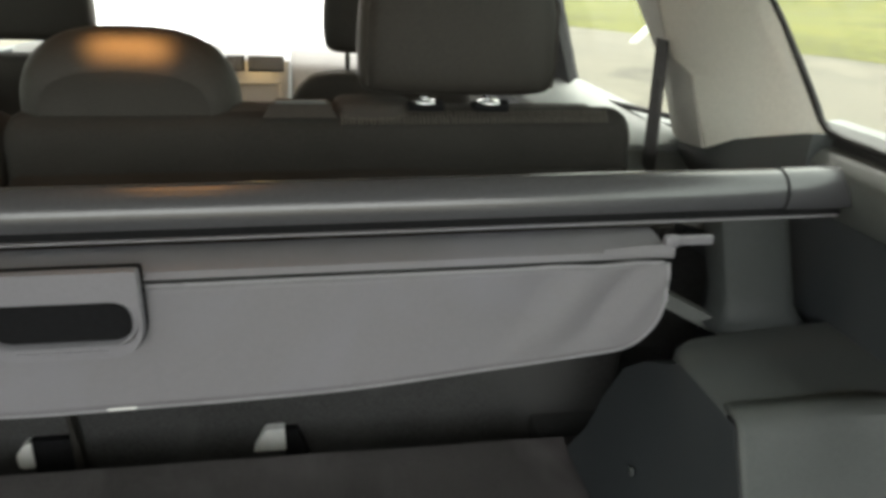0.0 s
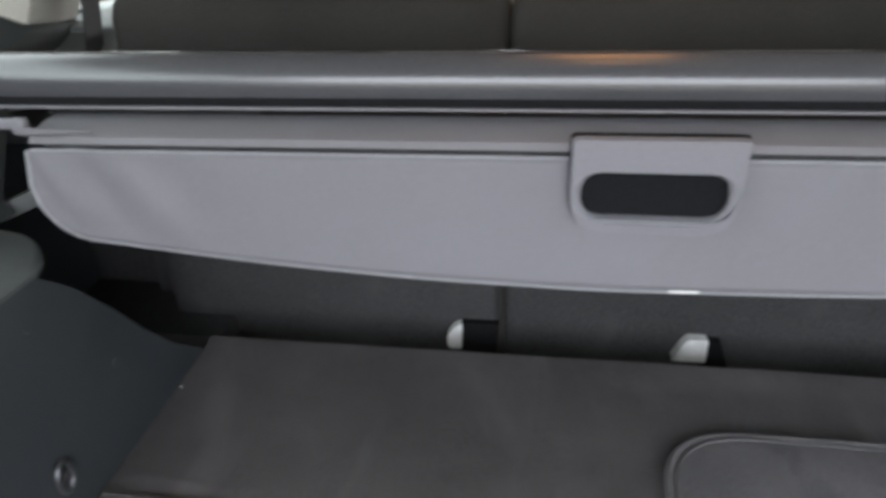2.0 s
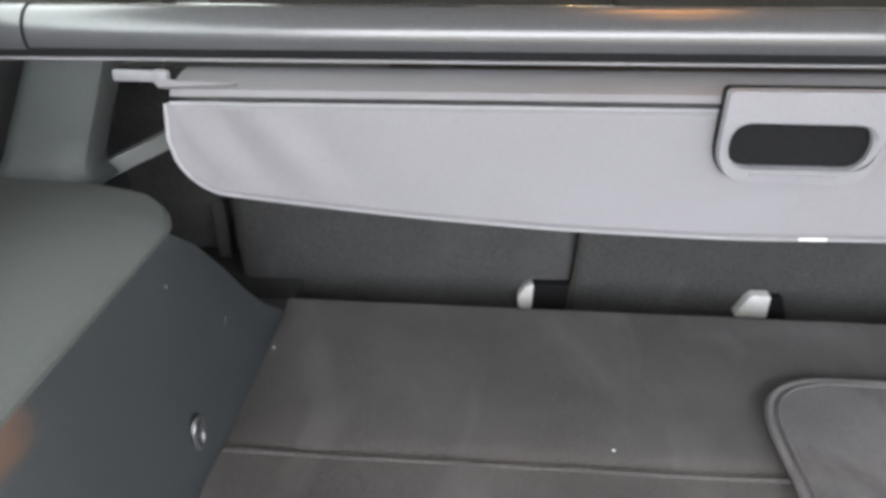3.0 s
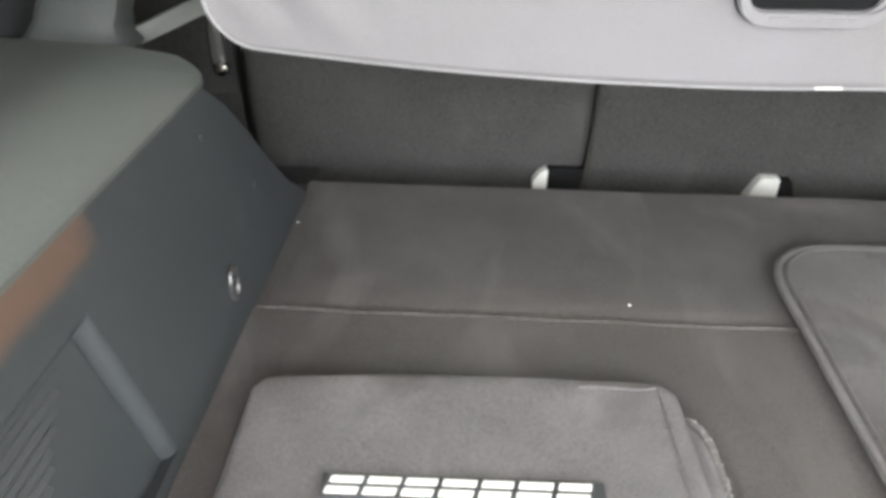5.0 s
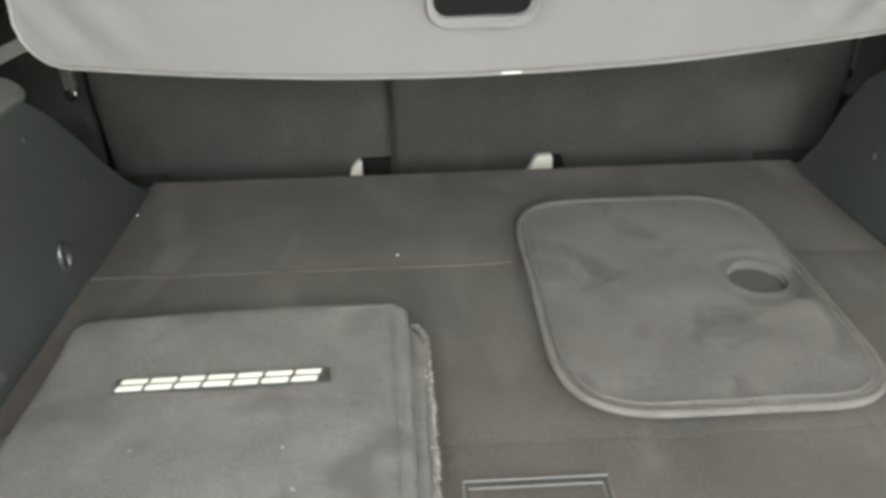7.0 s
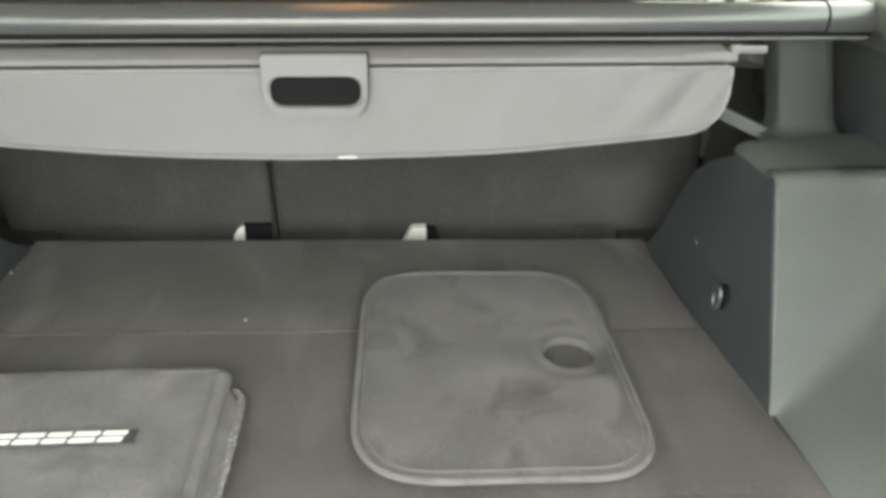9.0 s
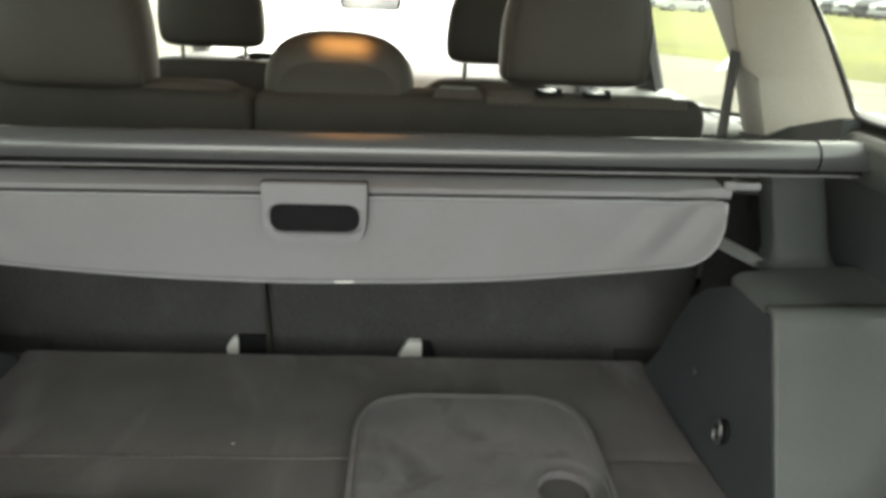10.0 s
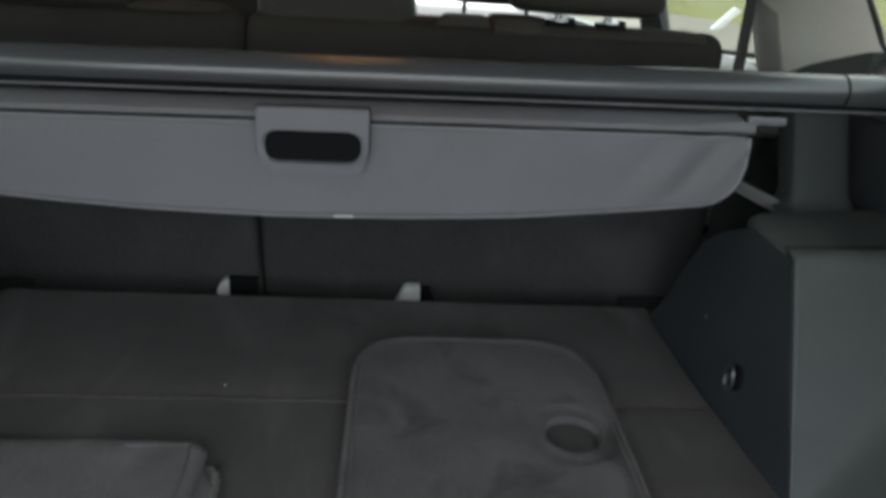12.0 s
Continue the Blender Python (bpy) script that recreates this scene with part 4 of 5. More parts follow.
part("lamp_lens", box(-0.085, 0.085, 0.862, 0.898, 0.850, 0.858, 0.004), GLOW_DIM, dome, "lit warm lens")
part("spot_lens", box(-0.040, 0.040, 0.603, 0.627, 0.852, 0.858, 0.003), GLOW_DIM, dome, "small lit lens made up for the headrest spot")
# Narrow spot added to tint the middle headrest's crown orange; its fixture is unseen.
headrest_spot = new("headrest_spot", bpy.data.lights.new("headrest_spot", "AREA"))
headrest_spot.data.shape, headrest_spot.data.size, headrest_spot.data.size_y = "RECTANGLE", 0.075, 0.016
headrest_spot.data.energy, headrest_spot.data.color, headrest_spot.data.spread = 0.008, (1.0, 0.45, 0.13), radians(7)
headrest_spot.matrix_world = look((0.008, 0.615, 0.848), (0.013, 0.868, 0.510))

# ---------- roof, pillars and windows ----------
ceiling = part("ceiling", loft([[(x, y, z) for x in (-0.80, 0.80) for _ in (0,)] + [(0.80, y, z + 0.05), (-0.80, y, z + 0.05)] for y, z in ((-0.55, 0.84), (0.3, 0.872), (1.2, 0.855), (1.8, 0.775), (2.2, 0.694), (2.42, 0.640))]), HEADLINER, None, "pale cloth headliner")
tagged(ceiling, "pale grey cloth headliner", "ceiling", kind="structure")


def pillar(s):
    """The trim beside the quarter window: a pale inner face, a narrow forward face, a belt slot."""
    t = thing("pillar_right" if s > 0 else "pillar_left", "pale grey pillar trim between the side windows", "pillar", kind="structure")
    # levels: z, rear edge y, front edge y of the inner face, forward end y
    lev = [(0.440, 0.705, 0.722, 1.02), (0.452, 0.712, 0.925, 1.055), (0.478, 0.738, 0.948, 1.105), (0.492, 0.752, 1.010, 1.125), (0.510, 0.772, 1.036, 1.150), (0.555, 0.820, 1.075, 1.215), (0.620, 0.905, 1.118, 1.310), (0.690, 0.996, 1.175, 1.410), (0.86, 1.21, 1.36, 1.62)]
    rings = [[(0.760 * s, 0.728, 0.452), (0.742 * s, 0.706, 0.452), (0.730 * s, 0.726, 0.447), (0.720 * s, 0.835, 0.418), (0.712 * s, 0.888, 0.394), (0.726 * s, 0.97, 0.384), (0.752 * s, 1.045, 0.376), (0.80 * s, 1.06, 0.376), (0.80 * s, 0.790, 0.452)]]
    for z, yr, yf, ye in lev[2:]:
        rings.append([(0.760 * s, yr + 0.026, z), (0.742 * s, yr, z), (0.730 * s, yr + 0.02, z), (0.720 * s, (yr + yf) / 2, z), (0.712 * s, yf, z), (0.726 * s, (yf + ye) / 2 + 0.013, z), (0.752 * s, ye + 0.026, z), (0.80 * s, ye + 0.04, z), (0.80 * s, yr + 0.088, z)])
    part("pillar_trim", loft(rings), TRIM_LIGHT, t, "pale moulded pillar trim")
    # Forward face in darker trim: its shade is put into the colour.
    strip = []
    for z, yr, yf, ye in lev[2:]:
        a, b = (0.7095 * s, yf + 0.004, z), (0.7465 * s, ye + 0.027, z)
        strip.append([a, (0.7195 * s, (yf + ye) / 2 + 0.013, z), b, (0.790 * s, ye + 0.042, z), (0.760 * s, yf, z)])
    strip.insert(0, [(0.7095 * s, 0.892, 0.392), (0.7195 * s, 0.97, 0.382), (0.7465 * s, 1.046, 0.374), (0.790 * s, 1.06, 0.374), (0.760 * s, 0.890, 0.392)])
    part("forward_face", loft(strip), TRIM_SHADED, t, "forward pillar face, darkened for its shade")
    skirt = [(0.70, 0.395), (0.80, 0.380), (0.86, 0.25), (1.12, 0.25), (1.12, 0.364), (1.02, 0.372), (0.93, 0.387), (0.888, 0.3945), (0.835, 0.4185), (0.715, 0.452), (0.70, 0.455)]
    part("lower_cover", soften(hull([((0.722 + 0.05 * max(0.0, y - 0.93)) * s, y, z) for y, z in skirt], [(0.79 * s, y, z) for y, z in skirt]), 0.004), TRIM_MID, t, "grey lower pillar cover")
    part("lower_seal", box(*sorted((0.748 * s, 0.786 * s)), -0.30, 0.79, 0.440, 0.4555, 0.002), RUBBER, t, "black rubber strip under the window")
    part("window_seal", tube([(0.745 * s, yy, zz) for yy, zz in ((1.212, 0.862), (0.996, 0.690), (0.905, 0.620), (0.822, 0.555), (0.770, 0.510), (0.735, 0.478), (0.722, 0.464), (0.705, 0.456), (0.680, 0.4535), (0.60, 0.4525), (-0.2, 0.4525))], 0.0042, 8), RUBBER, t, "black window seal")
    part("rear_post", box(*sorted((0.74 * s, 0.83 * s)), -0.55, -0.30, 0.44, 0.87, 0.01), TRIM_LIGHT, t)
    part("front_post", soften(hull([(0.745 * s, 1.495, 0.33), (0.745 * s, 1.68, 0.33), (0.745 * s, 2.10, 0.745), (0.745 * s, 1.995, 0.775)], [(0.80 * s, 1.60, 0.33), (0.80 * s, 1.74, 0.33), (0.80 * s, 2.13, 0.745), (0.80 * s, 2.05, 0.775)]), 0.006), BLACK, t, "middle door post")
    part("roof_rail", loft([[(0.74 * s, y, z), (0.83 * s, y, z - 0.03), (0.83 * s, y, z + 0.04), (0.74 * s, y, z + 0.03)] for y, z in ((-0.55, 0.83), (0.3, 0.86), (1.2, 0.84), (1.8, 0.76), (2.42, 0.635), (3.1, 0.26))]), HEADLINER, t)
    return t


for s in (1, -1):
    pillar(s)
    belt = thing("seat_belt", "dark seat belt webbing hanging beside the rear seat", "seat belt", (0.70 * s, 1.04, 0.30), "rear seat belts")
    down = [(0.655, 0.905, 0.336), (0.660, 0.918, 0.352), (0.676, 0.955, 0.402), (0.692, 0.992, 0.456), (0.706, 1.026, 0.515)]
    part("webbing", loft([[(x * s, y, z), ((x + 0.003) * s, y + 0.046, z), ((x + 0.0045) * s, y + 0.046, z), ((x + 0.0015) * s, y, z)] for x, y, z in down]), BELT, belt)
    w = thing("window_1" if s > 0 else "window_3", "tinted rear quarter window", "window", kind="structure")
    pane = part("pane", prism([(-0.32, 0.44), (0.79, 0.44), (1.27, 0.87), (-0.32, 0.87)], 0.785 * s, 0.789 * s, "x"), PRIVACY_GLASS, w, smooth=False)
    pane.visible_shadow = False
    w = thing("window_2" if s > 0 else "window_4", "tinted rear door window", "window", kind="structure")
    pane = part("pane", prism([(1.00, 0.37), (1.80, 0.31), (1.93, 0.78), (1.35, 0.87)], 0.785 * s, 0.789 * s, "x"), PRIVACY_GLASS, w, smooth=False)
    pane.visible_shadow = False
    part("window_seal", tube([(0.762 * s, 1.00, 0.402), (0.762 * s, 1.62, 0.342)], 0.005, 8), RUBBER, w, "black window seal")
    w = thing("window_5" if s > 0 else "window_6", "clear front door window", "window", kind="structure")
    pane = part("pane", prism([(1.82, 0.32), (2.95, 0.28), (2.45, 0.62), (1.94, 0.76)], 0.785 * s, 0.789 * s, "x"), SIDE_GLASS, w, smooth=False)
    pane.visible_shadow = False
screen = thing("windscreen", "dusty sunlit windscreen", "window", kind="structure")
part("pane", hull([(-0.76, 2.44, 0.652), (0.76, 2.44, 0.652), (0.78, 3.08, 0.24), (-0.78, 3.08, 0.24)], [(-0.76, 2.443, 0.656), (0.76, 2.443, 0.656), (0.78, 3.083, 0.244), (-0.78, 3.083, 0.244)]), SCREEN_GLASS, screen, smooth=False)
bulkhead = part("wall_front", box(-0.83, 0.83, 3.1, 3.16, -0.36, 0.24), DASH)
tagged(bulkhead, "dark bulkhead below the windscreen", "wall", kind="structure")

# ---------- floor mats ----------
mat_r = thing("floor_mat", "charcoal carpet floor mat with a round hole and bound edge", "floor mat", (0.22, 0.46, 0.0), "floor mats")
out_loop = resample(rounded([(0.0535, 0.684, 0.092), (0.389, 0.684, 0.095), (0.387, 0.2475, 0.080), (0.0520, 0.2475, 0.098)], 8), 120)
hc = Vector((0.327, 0.467))
start = max(range(120), key=lambda i: (out_loop[i] - hc).normalized().dot(Vector((1, 0))))
out_loop = out_loop[start:] + out_loop[:start]
turn = 1 if (out_loop[5] - out_loop[0]).y > 0 else -1
MZ = 0.0008


def mat_top(x, y):
    return MZ + 0.0115 + wob(x, y, 5, 9, 0.0028) + wob(x, y, 9, 24, 0.0015)


rings = []
for k, lift in ((0.0325, -0.002), (0.0335, 0.004), (0.0355, 0.0092), (0.046, 0.0088), (0.052, 0.0088), (0.055, 0.0104)):
    rings.append([(hc.x + k * math.cos(turn * 2 * math.pi * i / 120), hc.y + k * math.sin(turn * 2 * math.pi * i / 120), MZ + lift) for i in range(120)])
inner_ring = [Vector(p[:2]) for p in rings[-1]]
for t in (0.06, 0.14, 0.24, 0.36, 0.48, 0.60, 0.72, 0.82, 0.90, 0.96, 1.0):
    ring = []
    for a, b in zip(inner_ring, out_loop):
        p = a.lerp(b, t)
        ring.append((p.x, p.y, mat_top(p.x, p.y) - (0.004 if t == 1.0 else 0.0)))
    rings.append(ring)
rings.append([(p.x, p.y, MZ + 0.001) for p in out_loop])
part("carpet_top", loft(rings, caps=False), MAT_PILE, mat_r, "worn charcoal carpet pile")
part("binding", ring_path([(p.x, p.y, MZ + 0.0072 + wob(p.x, p.y, 5, 9, 0.0015)) for p in out_loop], 0.0044, 8, 1.0), BINDING, mat_r, "pale bound edge")
part("inner_seam", ring_path([(p.x, p.y, mat_top(p.x, p.y) + 0.0003) for p in ((Vector((0.218, 0.466)) + (q - Vector((0.218, 0.466))) * 0.955) for q in out_loop)], 0.0012, 6), BINDING, mat_r)
mat_l = thing("folded_mat", "stack of folded charcoal floor mats with a barred badge", "floor mat", (-0.27, 0.2, 0.0), "floor mats")


def mat_layer(corners, z0, thick, seed, mat=MAT_PILE, name="layer", label=""):
    loop = resample(rounded(corners, 6), 100)
    c = sum(loop, Vector((0, 0))) / 100
    rings = [[(p.x, p.y, z0) for p in loop]]
    for t in (1.0, 0.985, 0.96, 0.88, 0.75, 0.6, 0.45, 0.3, 0.15, 0.02):
        ring = []
        for p in loop:
            q = c + (p - c) * t
            z = z0 + thick - (thick * 0.5 if t == 1.0 else thick * 0.12 if t == 0.985 else 0) + (wob(q.x, q.y, seed, 10, 0.004) if t < 1 else 0)
            ring.append((q.x, q.y, z))
        rings.append(ring)
    return part(name, loft(rings), mat, mat_l, label)


mat_layer([(-0.492, 0.262, 0.03), (-0.108, 0.400, 0.02), (-0.078, 0.388, 0.030), (-0.072, -0.05, 0.03), (-0.49, -0.05, 0.03)], 0.0, 0.009, 11, BINDING, "lower_layer", "worn pale lower mat")
mat_layer([(-0.485, 0.255, 0.03), (-0.112, 0.405, 0.02), (-0.082, 0.385, 0.030), (-0.077, -0.05, 0.03), (-0.48, -0.05, 0.03)], 0.007, 0.009, 12, FOLD_PILE, "middle_layer")
mat_layer([(-0.470, 0.412, 0.012), (-0.33, 0.430, 0.05), (-0.100, 0.428, 0.016), (-0.083, -0.06, 0.03), (-0.455, -0.06, 0.03)], 0.013, 0.012, 13, FOLD_PILE, "top_layer", "charcoal carpet pile")
fray_line = [Vector(v) for v in ((-0.104, 0.398, 0.008), (-0.093, 0.396, 0.009), (-0.085, 0.388, 0.010), (-0.0805, 0.372, 0.010), (-0.0790, 0.335, 0.010))] + [Vector((-0.0790 + 0.0060 * k / 30, 0.335 - 0.0125 * k, 0.010)) for k in range(1, 31)]
fray_line = [q + Vector((random.uniform(-1, 1) * 0.0012, 0, random.uniform(-1, 1) * 0.0012)) for q in fray_line]
part("frayed_edge", tube(fray_line, 0.0036, 7), BINDING, mat_l, "worn bound edge")
verts, faces = [], []
for k in range(900):
    a = random.uniform(1, len(fray_line) - 1.01)
    q = fray_line[int(a)].lerp(fray_line[int(a) + 1], a - int(a))
    d = Vector((random.uniform(-0.4, 1), random.uniform(-0.8, 0.8), random.uniform(-0.2, 1))).normalized()
    u = d.cross(Vector((0.3, 0.9, 0.2))).normalized() * 0.0008
    w = d.cross(u).normalized() * 0.0008
    n0 = len(verts)
    verts += [q + u, q - u * 0.5 + w, q - u * 0.5 - w, q + d * random.uniform(0.0042, 0.0075)]
    faces += [(n0, n0 + 1, n0 + 3), (n0 + 1, n0 + 2, n0 + 3), (n0 + 2, n0, n0 + 3)]
bm = bmesh.new()
vs = [bm.verts.new(v) for v in verts]
for f in faces:
    bm.faces.new([vs[i] for i in f])
part("loose_threads", bm, FRAY, mat_l, "pale loose threads", False)
seam_pts = [(-0.117 + 0.0006 * k, 0.418 - 0.012 * k, 0.0255 + wob(-0.117, 0.418 - 0.012 * k, 13, 10, 0.003)) for k in range(38)]
seam_pts = [(-0.185 + 0.011 * k, 0.4155 + wob(k, 0, 1, 0.7, 0.002), 0.0256 + wob(-0.185 + 0.011 * k, 0.4155, 13, 10, 0.003)) for k in range(6)] + seam_pts
part("edge_seam", tube(seam_pts, 0.0015, 6), FOLD_PILE, mat_l)
part("cross_seam", tube([(x, 0.2065 + wob(x, 0, 2, 20, 0.002), 0.0243 + wob(x, 0.2065, 13, 10, 0.004)) for x in np.linspace(-0.455, -0.335, 24)], 0.0012, 6), FOLD_PILE, mat_l)
for x, y in ((-0.344, 0.214), (-0.210, 0.211), (-0.194, 0.164), (-0.196, 0.166)):
    z = 0.0248 + wob(x, y, 13, 10, 0.004)
    crumb = part("lint_speck", pillow([(x, y, z, 0.0010, 0.0003), (x, y, z + 0.0006, 0.0017, 0.0004), (x, y, z + 0.0010, 0.0007, 0.0002)], 8, 2), FRAY)
    tagged(crumb, "tiny white lint speck on the folded mat", "lint", "lint specks")

# badge on the folded mat: dark strip with plain pale bars
BZ = 0.0262


def on_badge(u, v, lift):
    """u along the strip (0 to 1), v across it."""
    p = Vector((-0.386, 0.288)).lerp(Vector((-0.176, 0.2925)), u) + Vector((-0.001, 0.0205)) * v
    return (p.x, p.y, BZ + lift)


badge = part("badge", hull([on_badge(0, 0, 0), on_badge(1, 0, 0), on_badge(1, 1, 0), on_badge(0, 1, 0)], [on_badge(0, 0, 0.002), on_badge(1, 0, 0.002), on_badge(1, 1, 0.002), on_badge(0, 1, 0.002)]), PLASTIC, mat_l, "dark badge strip with pale bars", False)
edges_u = (0.03, 0.165, 0.30, 0.43, 0.57, 0.70, 0.84, 0.975)
for k in range(7):
    a, b = edges_u[k] + 0.008, edges_u[k + 1] - 0.012
    for v0, v1 in ((0.12, 0.42), (0.60, 0.88)):
        p0, p1 = a - 0.03 * (1 - v0), b - 0.03 * (1 - v0)
        q0, q1 = a - 0.03 * (1 - v1), b - 0.03 * (1 - v1)
        part("bar", hull([on_badge(p0, v0, 0.002), on_badge(p1, v0, 0.002), on_badge(q1, v1, 0.002), on_badge(q0, v1, 0.002)], [on_badge(p0, v0, 0.003), on_badge(p1, v0, 0.003), on_badge(q1, v1, 0.003), on_badge(q0, v1, 0.003)]), LETTER, badge, smooth=False)

# ---------- outside ----------
GZ = -0.75
bm = bmesh.new()
bmesh.ops.create_grid(bm, x_segments=60, y_segments=60, size=1500, matrix=Matrix.Translation((0, 400, GZ)))
ground = part("ground", bm, GRAVEL)
tagged(ground, "pale gravel and worn asphalt ground", "ground", kind="structure")
# lawn beyond the gravel lane, with an uneven edge
near, far = [], []
for k in range(125):
    y = -40 + 1.0 * k + (0 if k < 80 else (k - 80) * 3)
    near.append((min(13.0, max(4.6, 8.7 - 0.55 * (y - 13))) + 0.45 * noise.noise((y * 0.7, 0, 0)) + 0.35 * noise.noise((y * 2.3, 5.0, 0)), y, GZ + 0.02))
bm = bmesh.new()
rows = []
for p in near:
    rows.append([bm.verts.new((p[0], p[1], GZ + 0.004)), bm.verts.new((p[0] + 0.25, p[1], GZ + 0.05)), bm.verts.new((p[0] + 15, p[1], GZ + 0.06)), bm.verts.new((p[0] + 60, p[1], GZ + 0.06))])
for a, b in zip(rows, rows[1:]):
    for i in range(3):
        bm.faces.new((a[i], a[i + 1], b[i + 1], b[i]))
lawn = part("lawn", bm, GRASS)
tagged(lawn, "mown green grass strip beside the gravel", "lawn", kind="stuff")


stake = thing("leaning_post", "white painted post leaning at the edge of the grass", "post", (6.34, 14.0, GZ))
part("body", soften(hull([(6.27, 13.95, GZ), (6.42, 13.95, GZ), (6.42, 14.07, GZ), (6.27, 14.07, GZ)], [(6.66, 13.95, GZ + 0.42), (6.78, 13.95, GZ + 0.37), (6.78, 14.07, GZ + 0.37), (6.66, 14.07, GZ + 0.42)]), 0.015, 2), LETTER, stake)


def parked_car(paint, label):
    """A saloon at the origin, its nose to +x."""
    t = thing("parked_car", label, "car", (0, 0, 0), "cars parked in the lot")
    low = [(-2.25, 0.35), (-2.3, 0.7), (-2.2, 0.95), (-1.4, 1.0), (1.0, 0.96), (2.0, 0.82), (2.3, 0.62), (2.3, 0.3), (1.8, 0.22), (-1.8, 0.22)]
    part("body", soften(prism([(x, z) for x, z in low], -0.88, 0.88, "y"), 0.10, 3), paint, t)
    cab = hull([(-1.75, -0.80, 0.96), (1.05, -0.80, 0.96), (1.05, 0.80, 0.96), (-1.75, 0.80, 0.96)], [(-1.0, -0.62, 1.44), (0.25, -0.62, 1.44), (0.25, 0.62, 1.44), (-1.0, 0.62, 1.44)])
    part("glasshouse", soften(cab, 0.05, 2), CARGLASS, t, "dark windows")
    part("roof", soften(hull([(-1.08, -0.66, 1.40), (0.32, -0.66, 1.40), (0.32, 0.66, 1.40), (-1.08, 0.66, 1.40)], [(-0.95, -0.58, 1.47), (0.2, -0.58, 1.47), (0.2, 0.58, 1.47), (-0.95, 0.58, 1.47)]), 0.03, 2), paint, t)
    part("grille", box(2.24, 2.335, -0.42, 0.42, 0.48, 0.64, 0.02), BLACK, t, "dark grille")
    part("bumper", box(2.20, 2.38, -0.84, 0.84, 0.26, 0.44, 0.05), paint, t)
    for y in (-0.68, 0.68):
        part("headlight", box(2.12, 2.315, y - 0.16, y + 0.16, 0.58, 0.73, 0.03), POLE, t, "clear headlight")
    for x in (-1.4, 1.4):
        for y in (-0.82, 0.82):
            w = part("wheel", disc((x, y, 0.32), 0.32, 0.2, "y", 20, 0.03), TYRE, t)
            part("rim", disc((x, y * 1.11, 0.32), 0.20, 0.03, "y", 16, 0.01), SILVER, w)
    return t


models = [parked_car(PAINTS[i], lab) for i, lab in enumerate(("white saloon car parked on the far lot", "red car parked on the far lot", "silver car parked on the far lot", "grey car parked on the far lot", "black car parked on the far lot", "tan car parked on the far lot"))]
spots = []
for k in range(15):
    spots.append((37.0 + 2.85 * k, 72.0 - 0.25 * k, 236 + random.uniform(-3, 3)))
for k in range(13):
    spots.append((33.0 + 3.0 * k, 82.0 - 0.2 * k, 236 + random.uniform(-3, 3)))
for k in range(8):
    spots.append((12.0 + 3.1 * k, 80.0 + 0.3 * k, 240 + random.uniform(-4, 4)))
for k in range(7):
    spots.append((-16.0 + 3.6 * k, 60.0, 255 + random.uniform(-4, 4)))
order = (0, 2, 0, 1, 3, 2, 4, 2, 3, 0, 2, 5, 3, 0, 1, 4)
used = set()
for k, (x, y, a) in enumerate(spots):
    i = order[k % 16]
    m = pose(x, y, GZ, 0, 0, a)
    if i not in used:
        models[i].matrix_basis = m
        used.add(i)
    else:
        copy_thing(models[i], m)
copy_thing(models[0], pose(24.6, 66.0, GZ, 0, 0, 4))
# a raised grass bank with two rows of cars
BANK = -0.12
foot = [(17.5, 30), (72, 26), (72, 70), (29.0, 69)]
crest = [(21.5, 35), (70, 31), (70, 66), (32.0, 65)]
bank = part("grass_bank", loft([[(x, y, GZ - 0.05) for x, y in foot], [(x, y, BANK) for x, y in crest]]), GRASS)
tagged(bank, "low grass bank under the parked cars", "bank", kind="structure")
for row, (xa, ya) in enumerate(((30.4, 55.0), (37.0, 58.0), (44.0, 61.0))):
    for k in range(7 if row == 0 else 8):
        i = ((0, 1, 2, 3, 2, 4, 2), (2, 3, 3, 1, 2, 4, 3, 5), (0, 3, 2, 0, 5, 2, 1, 0))[row][k]
        copy_thing(models[i], pose(xa - 0.66 * k, ya - 2.85 * k, BANK, 0, 0, 203 + random.uniform(-3, 3)))


def light_pole(x, y, h):
    t = thing("light_pole", "tall grey steel car-lot light pole", "street lamp", (x, y, GZ), "lot light poles")
    part("pole", tube([(x, y, GZ), (x, y, GZ + h)], 0.07, 8), POLE, t)
    part("arm", tube([(x - 0.9, y, GZ + h), (x + 0.9, y, GZ + h)], 0.05, 6), POLE, t)
    for d in (-0.9, 0.9):
        part("lamp_head", box(x + d - 0.3, x + d + 0.3, y - 0.2, y + 0.2, GZ + h - 0.12, GZ + h + 0.08, 0.04), POLE, t)


for x, y, h in ((24, 70, 9), (26.5, 66, 8), (28, 88, 9.5), (31, 96, 9.5), (38, 78, 9), (44, 76, 8), (47, 80, 9), (52, 84, 9.5), (57, 78, 8.5), (60, 90, 9.5), (67, 100, 9), (78, 96, 9), (92, 104, 9.5), (-12, 64, 9), (14, 74, 9), (19, 76, 8)):
    light_pole(x, y, h)


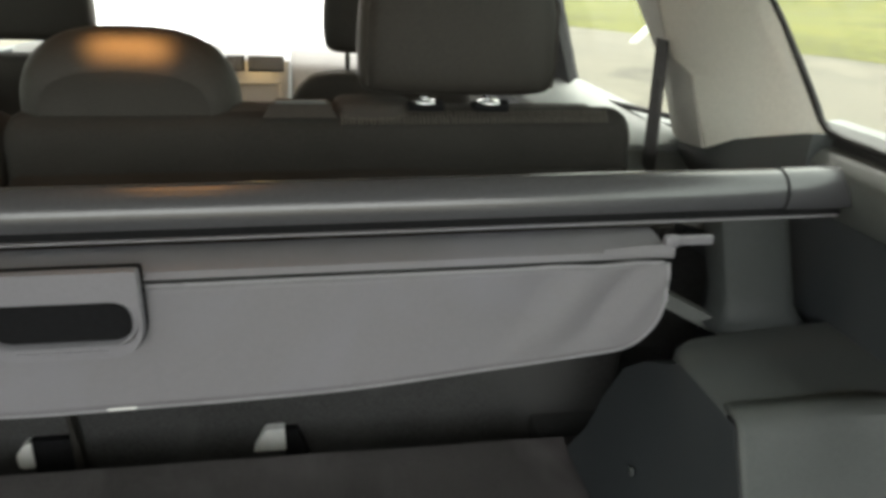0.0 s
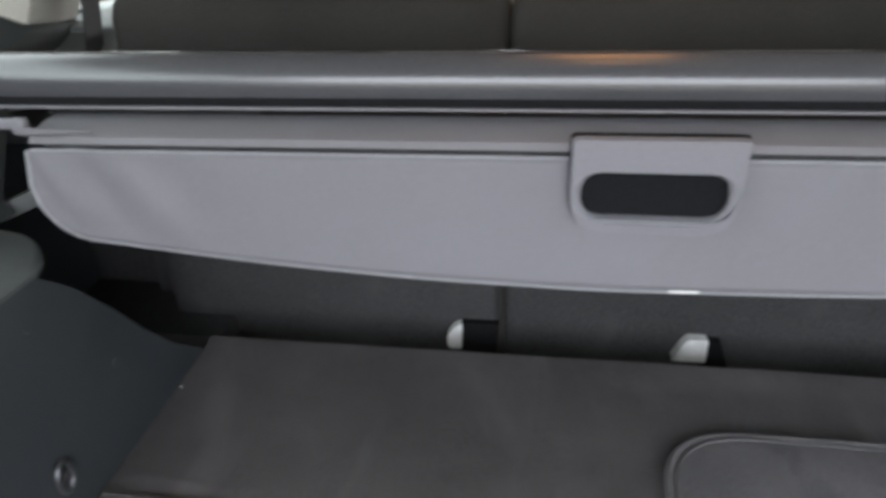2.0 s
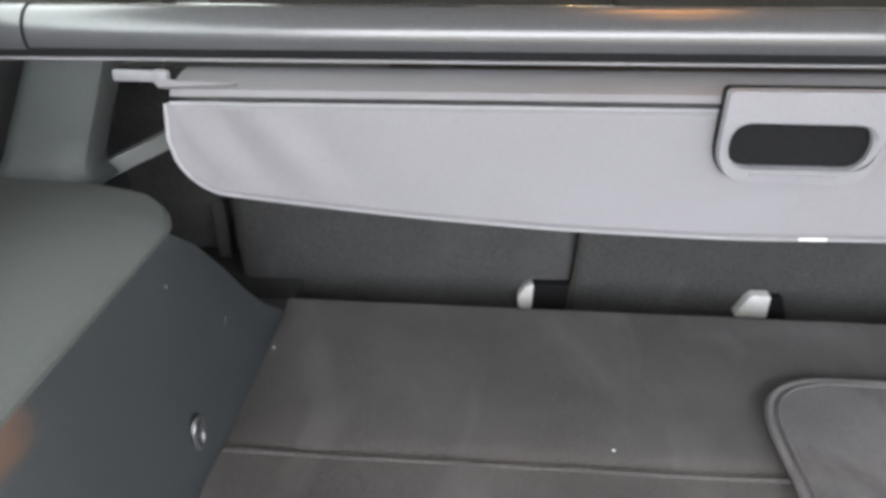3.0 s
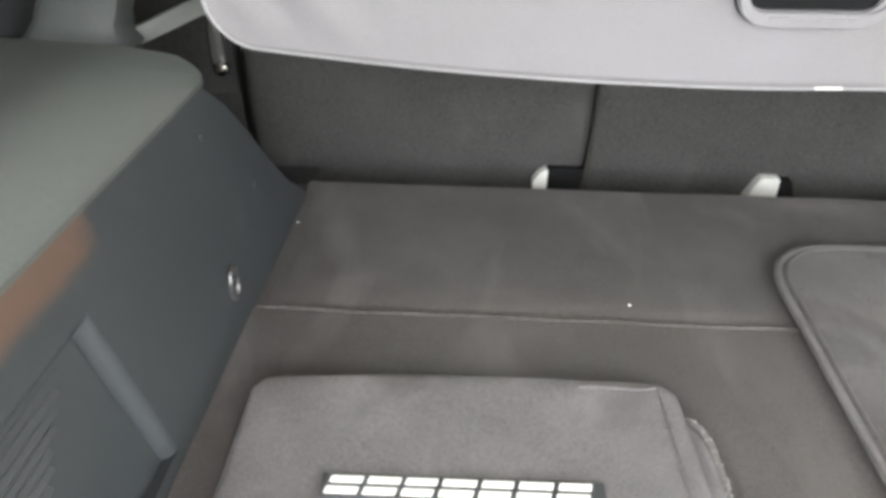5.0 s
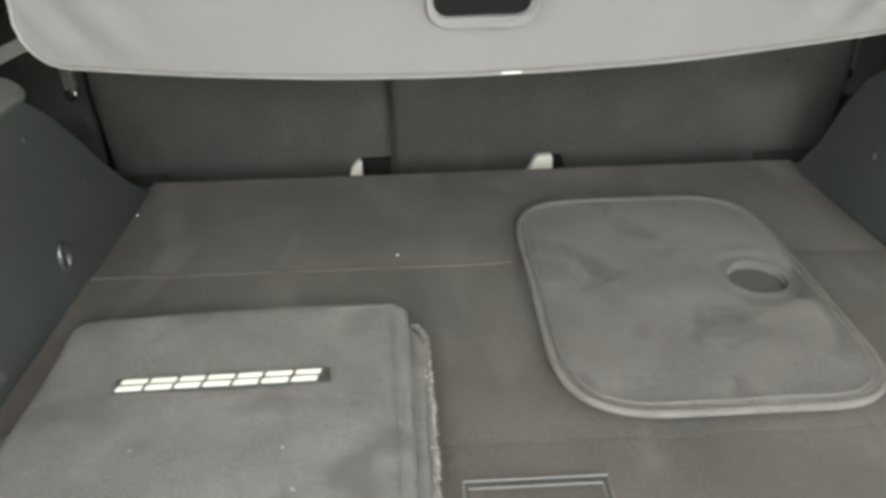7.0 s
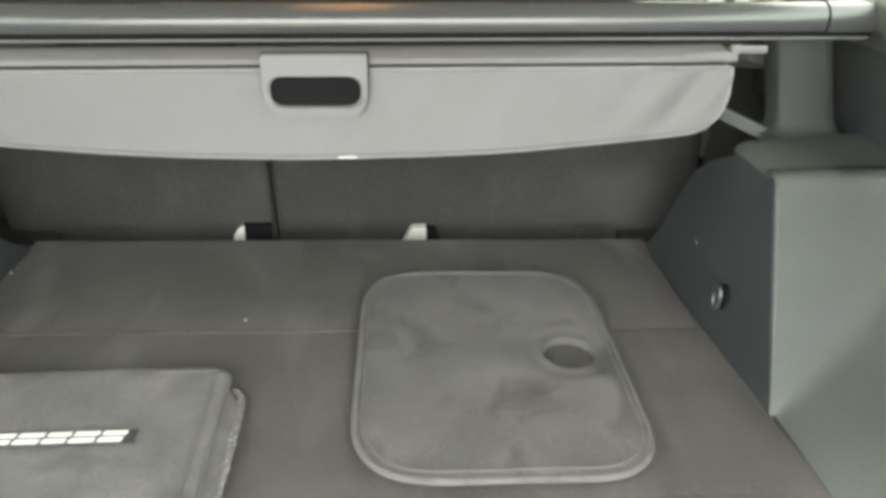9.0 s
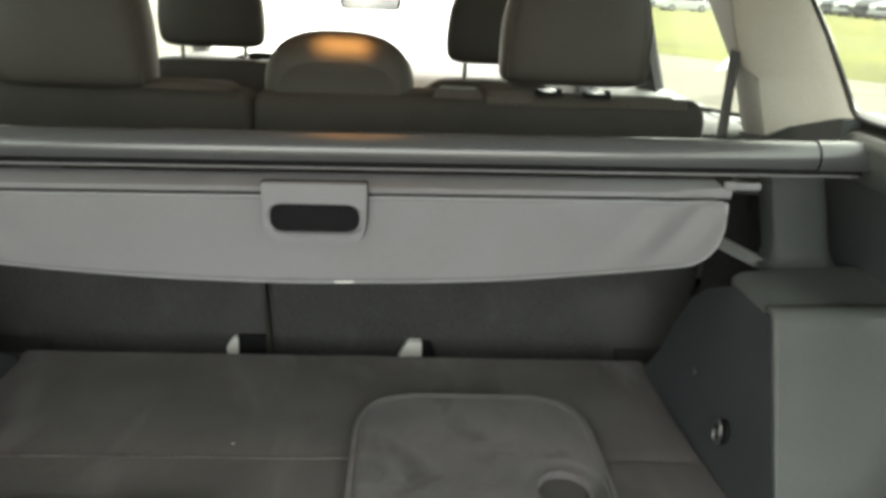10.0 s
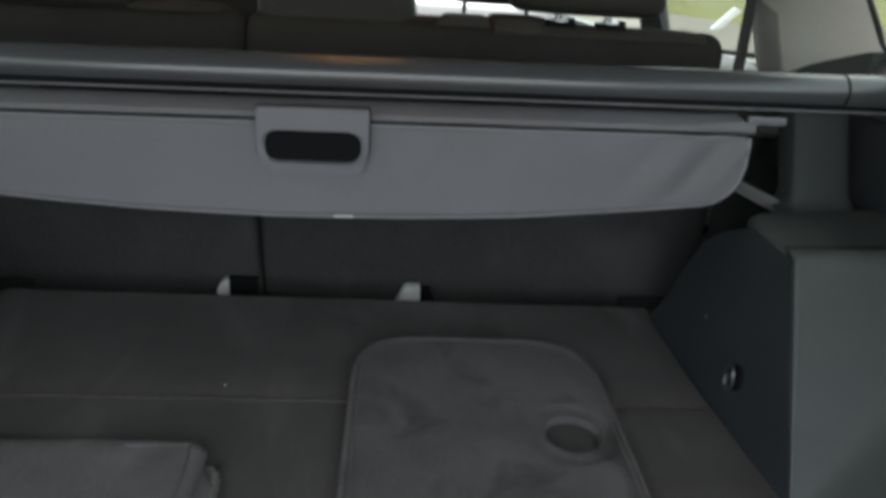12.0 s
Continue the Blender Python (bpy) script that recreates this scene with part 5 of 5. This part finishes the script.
def tree(x, y, h, seed):
    rnd = random.Random(seed)
    t = thing("tree", "leafy green tree behind the car lot", "tree", (x, y, GZ), "trees behind the lot")
    limbs = [tube([(x, y, GZ), (x + 0.05, y, GZ + h * 0.3), (x + 0.1 * rnd.uniform(-1, 1), y, GZ + h * 0.62)], 0.22, 8)]
    for k in range(4):
        a = rnd.uniform(0, 6.28)
        limbs.append(tube([(x, y, GZ + h * 0.3), (x + math.cos(a) * h * 0.12, y + math.sin(a) * h * 0.12, GZ + h * 0.5), (x + math.cos(a) * h * 0.2, y + math.sin(a) * h * 0.2, GZ + h * 0.7)], 0.10, 6))
    part("trunk", merge(*limbs), BARK, t)
    verts, faces = [], []
    blobs = [(rnd.uniform(-0.34, 0.34) * h, rnd.uniform(-0.3, 0.3) * h, rnd.uniform(0.14, 0.88) * h, rnd.uniform(0.12, 0.20) * h) for _ in range(16)]
    for bx, by, bz, br in blobs:
        for _ in range(120):
            v = Vector((rnd.gauss(0, 1), rnd.gauss(0, 1), rnd.gauss(0, 1))).normalized() * br * rnd.uniform(0.55, 1.08)
            c = Vector((x + bx, y + by, GZ + bz)) + v
            a = Vector((rnd.gauss(0, 1), rnd.gauss(0, 1), rnd.gauss(0, 1))).normalized() * 0.34
            b = a.cross(Vector((rnd.gauss(0, 1), rnd.gauss(0, 1), rnd.gauss(0, 1)))).normalized() * 0.27
            i = len(verts)
            verts += [c - a, c + b, c + a, c - b]
            faces.append((i, i + 1, i + 2, i + 3))
    me = bpy.data.meshes.new("crown")
    me.from_pydata([v - Vector((x, y, GZ)) for v in verts], [], faces)
    me.materials.append(LEAF)
    ob = new("crown", me)
    ob.parent = t


for k in range(30):
    tree(14 + 5.0 * k + random.uniform(-2, 2), 168 + random.uniform(-12, 12), random.uniform(4.5, 7.0) if k < 13 else random.uniform(8, 12), 50 + k)
for k in range(14):
    tree(22 + 6.5 * k + random.uniform(-2, 2), 140 + random.uniform(-6, 6), random.uniform(3.4, 4.6) if k < 7 else random.uniform(5, 8), 130 + k)
for k in range(6):
    tree(-42 + 8.0 * k, 120 + random.uniform(-8, 8), random.uniform(6, 9), 90 + k)
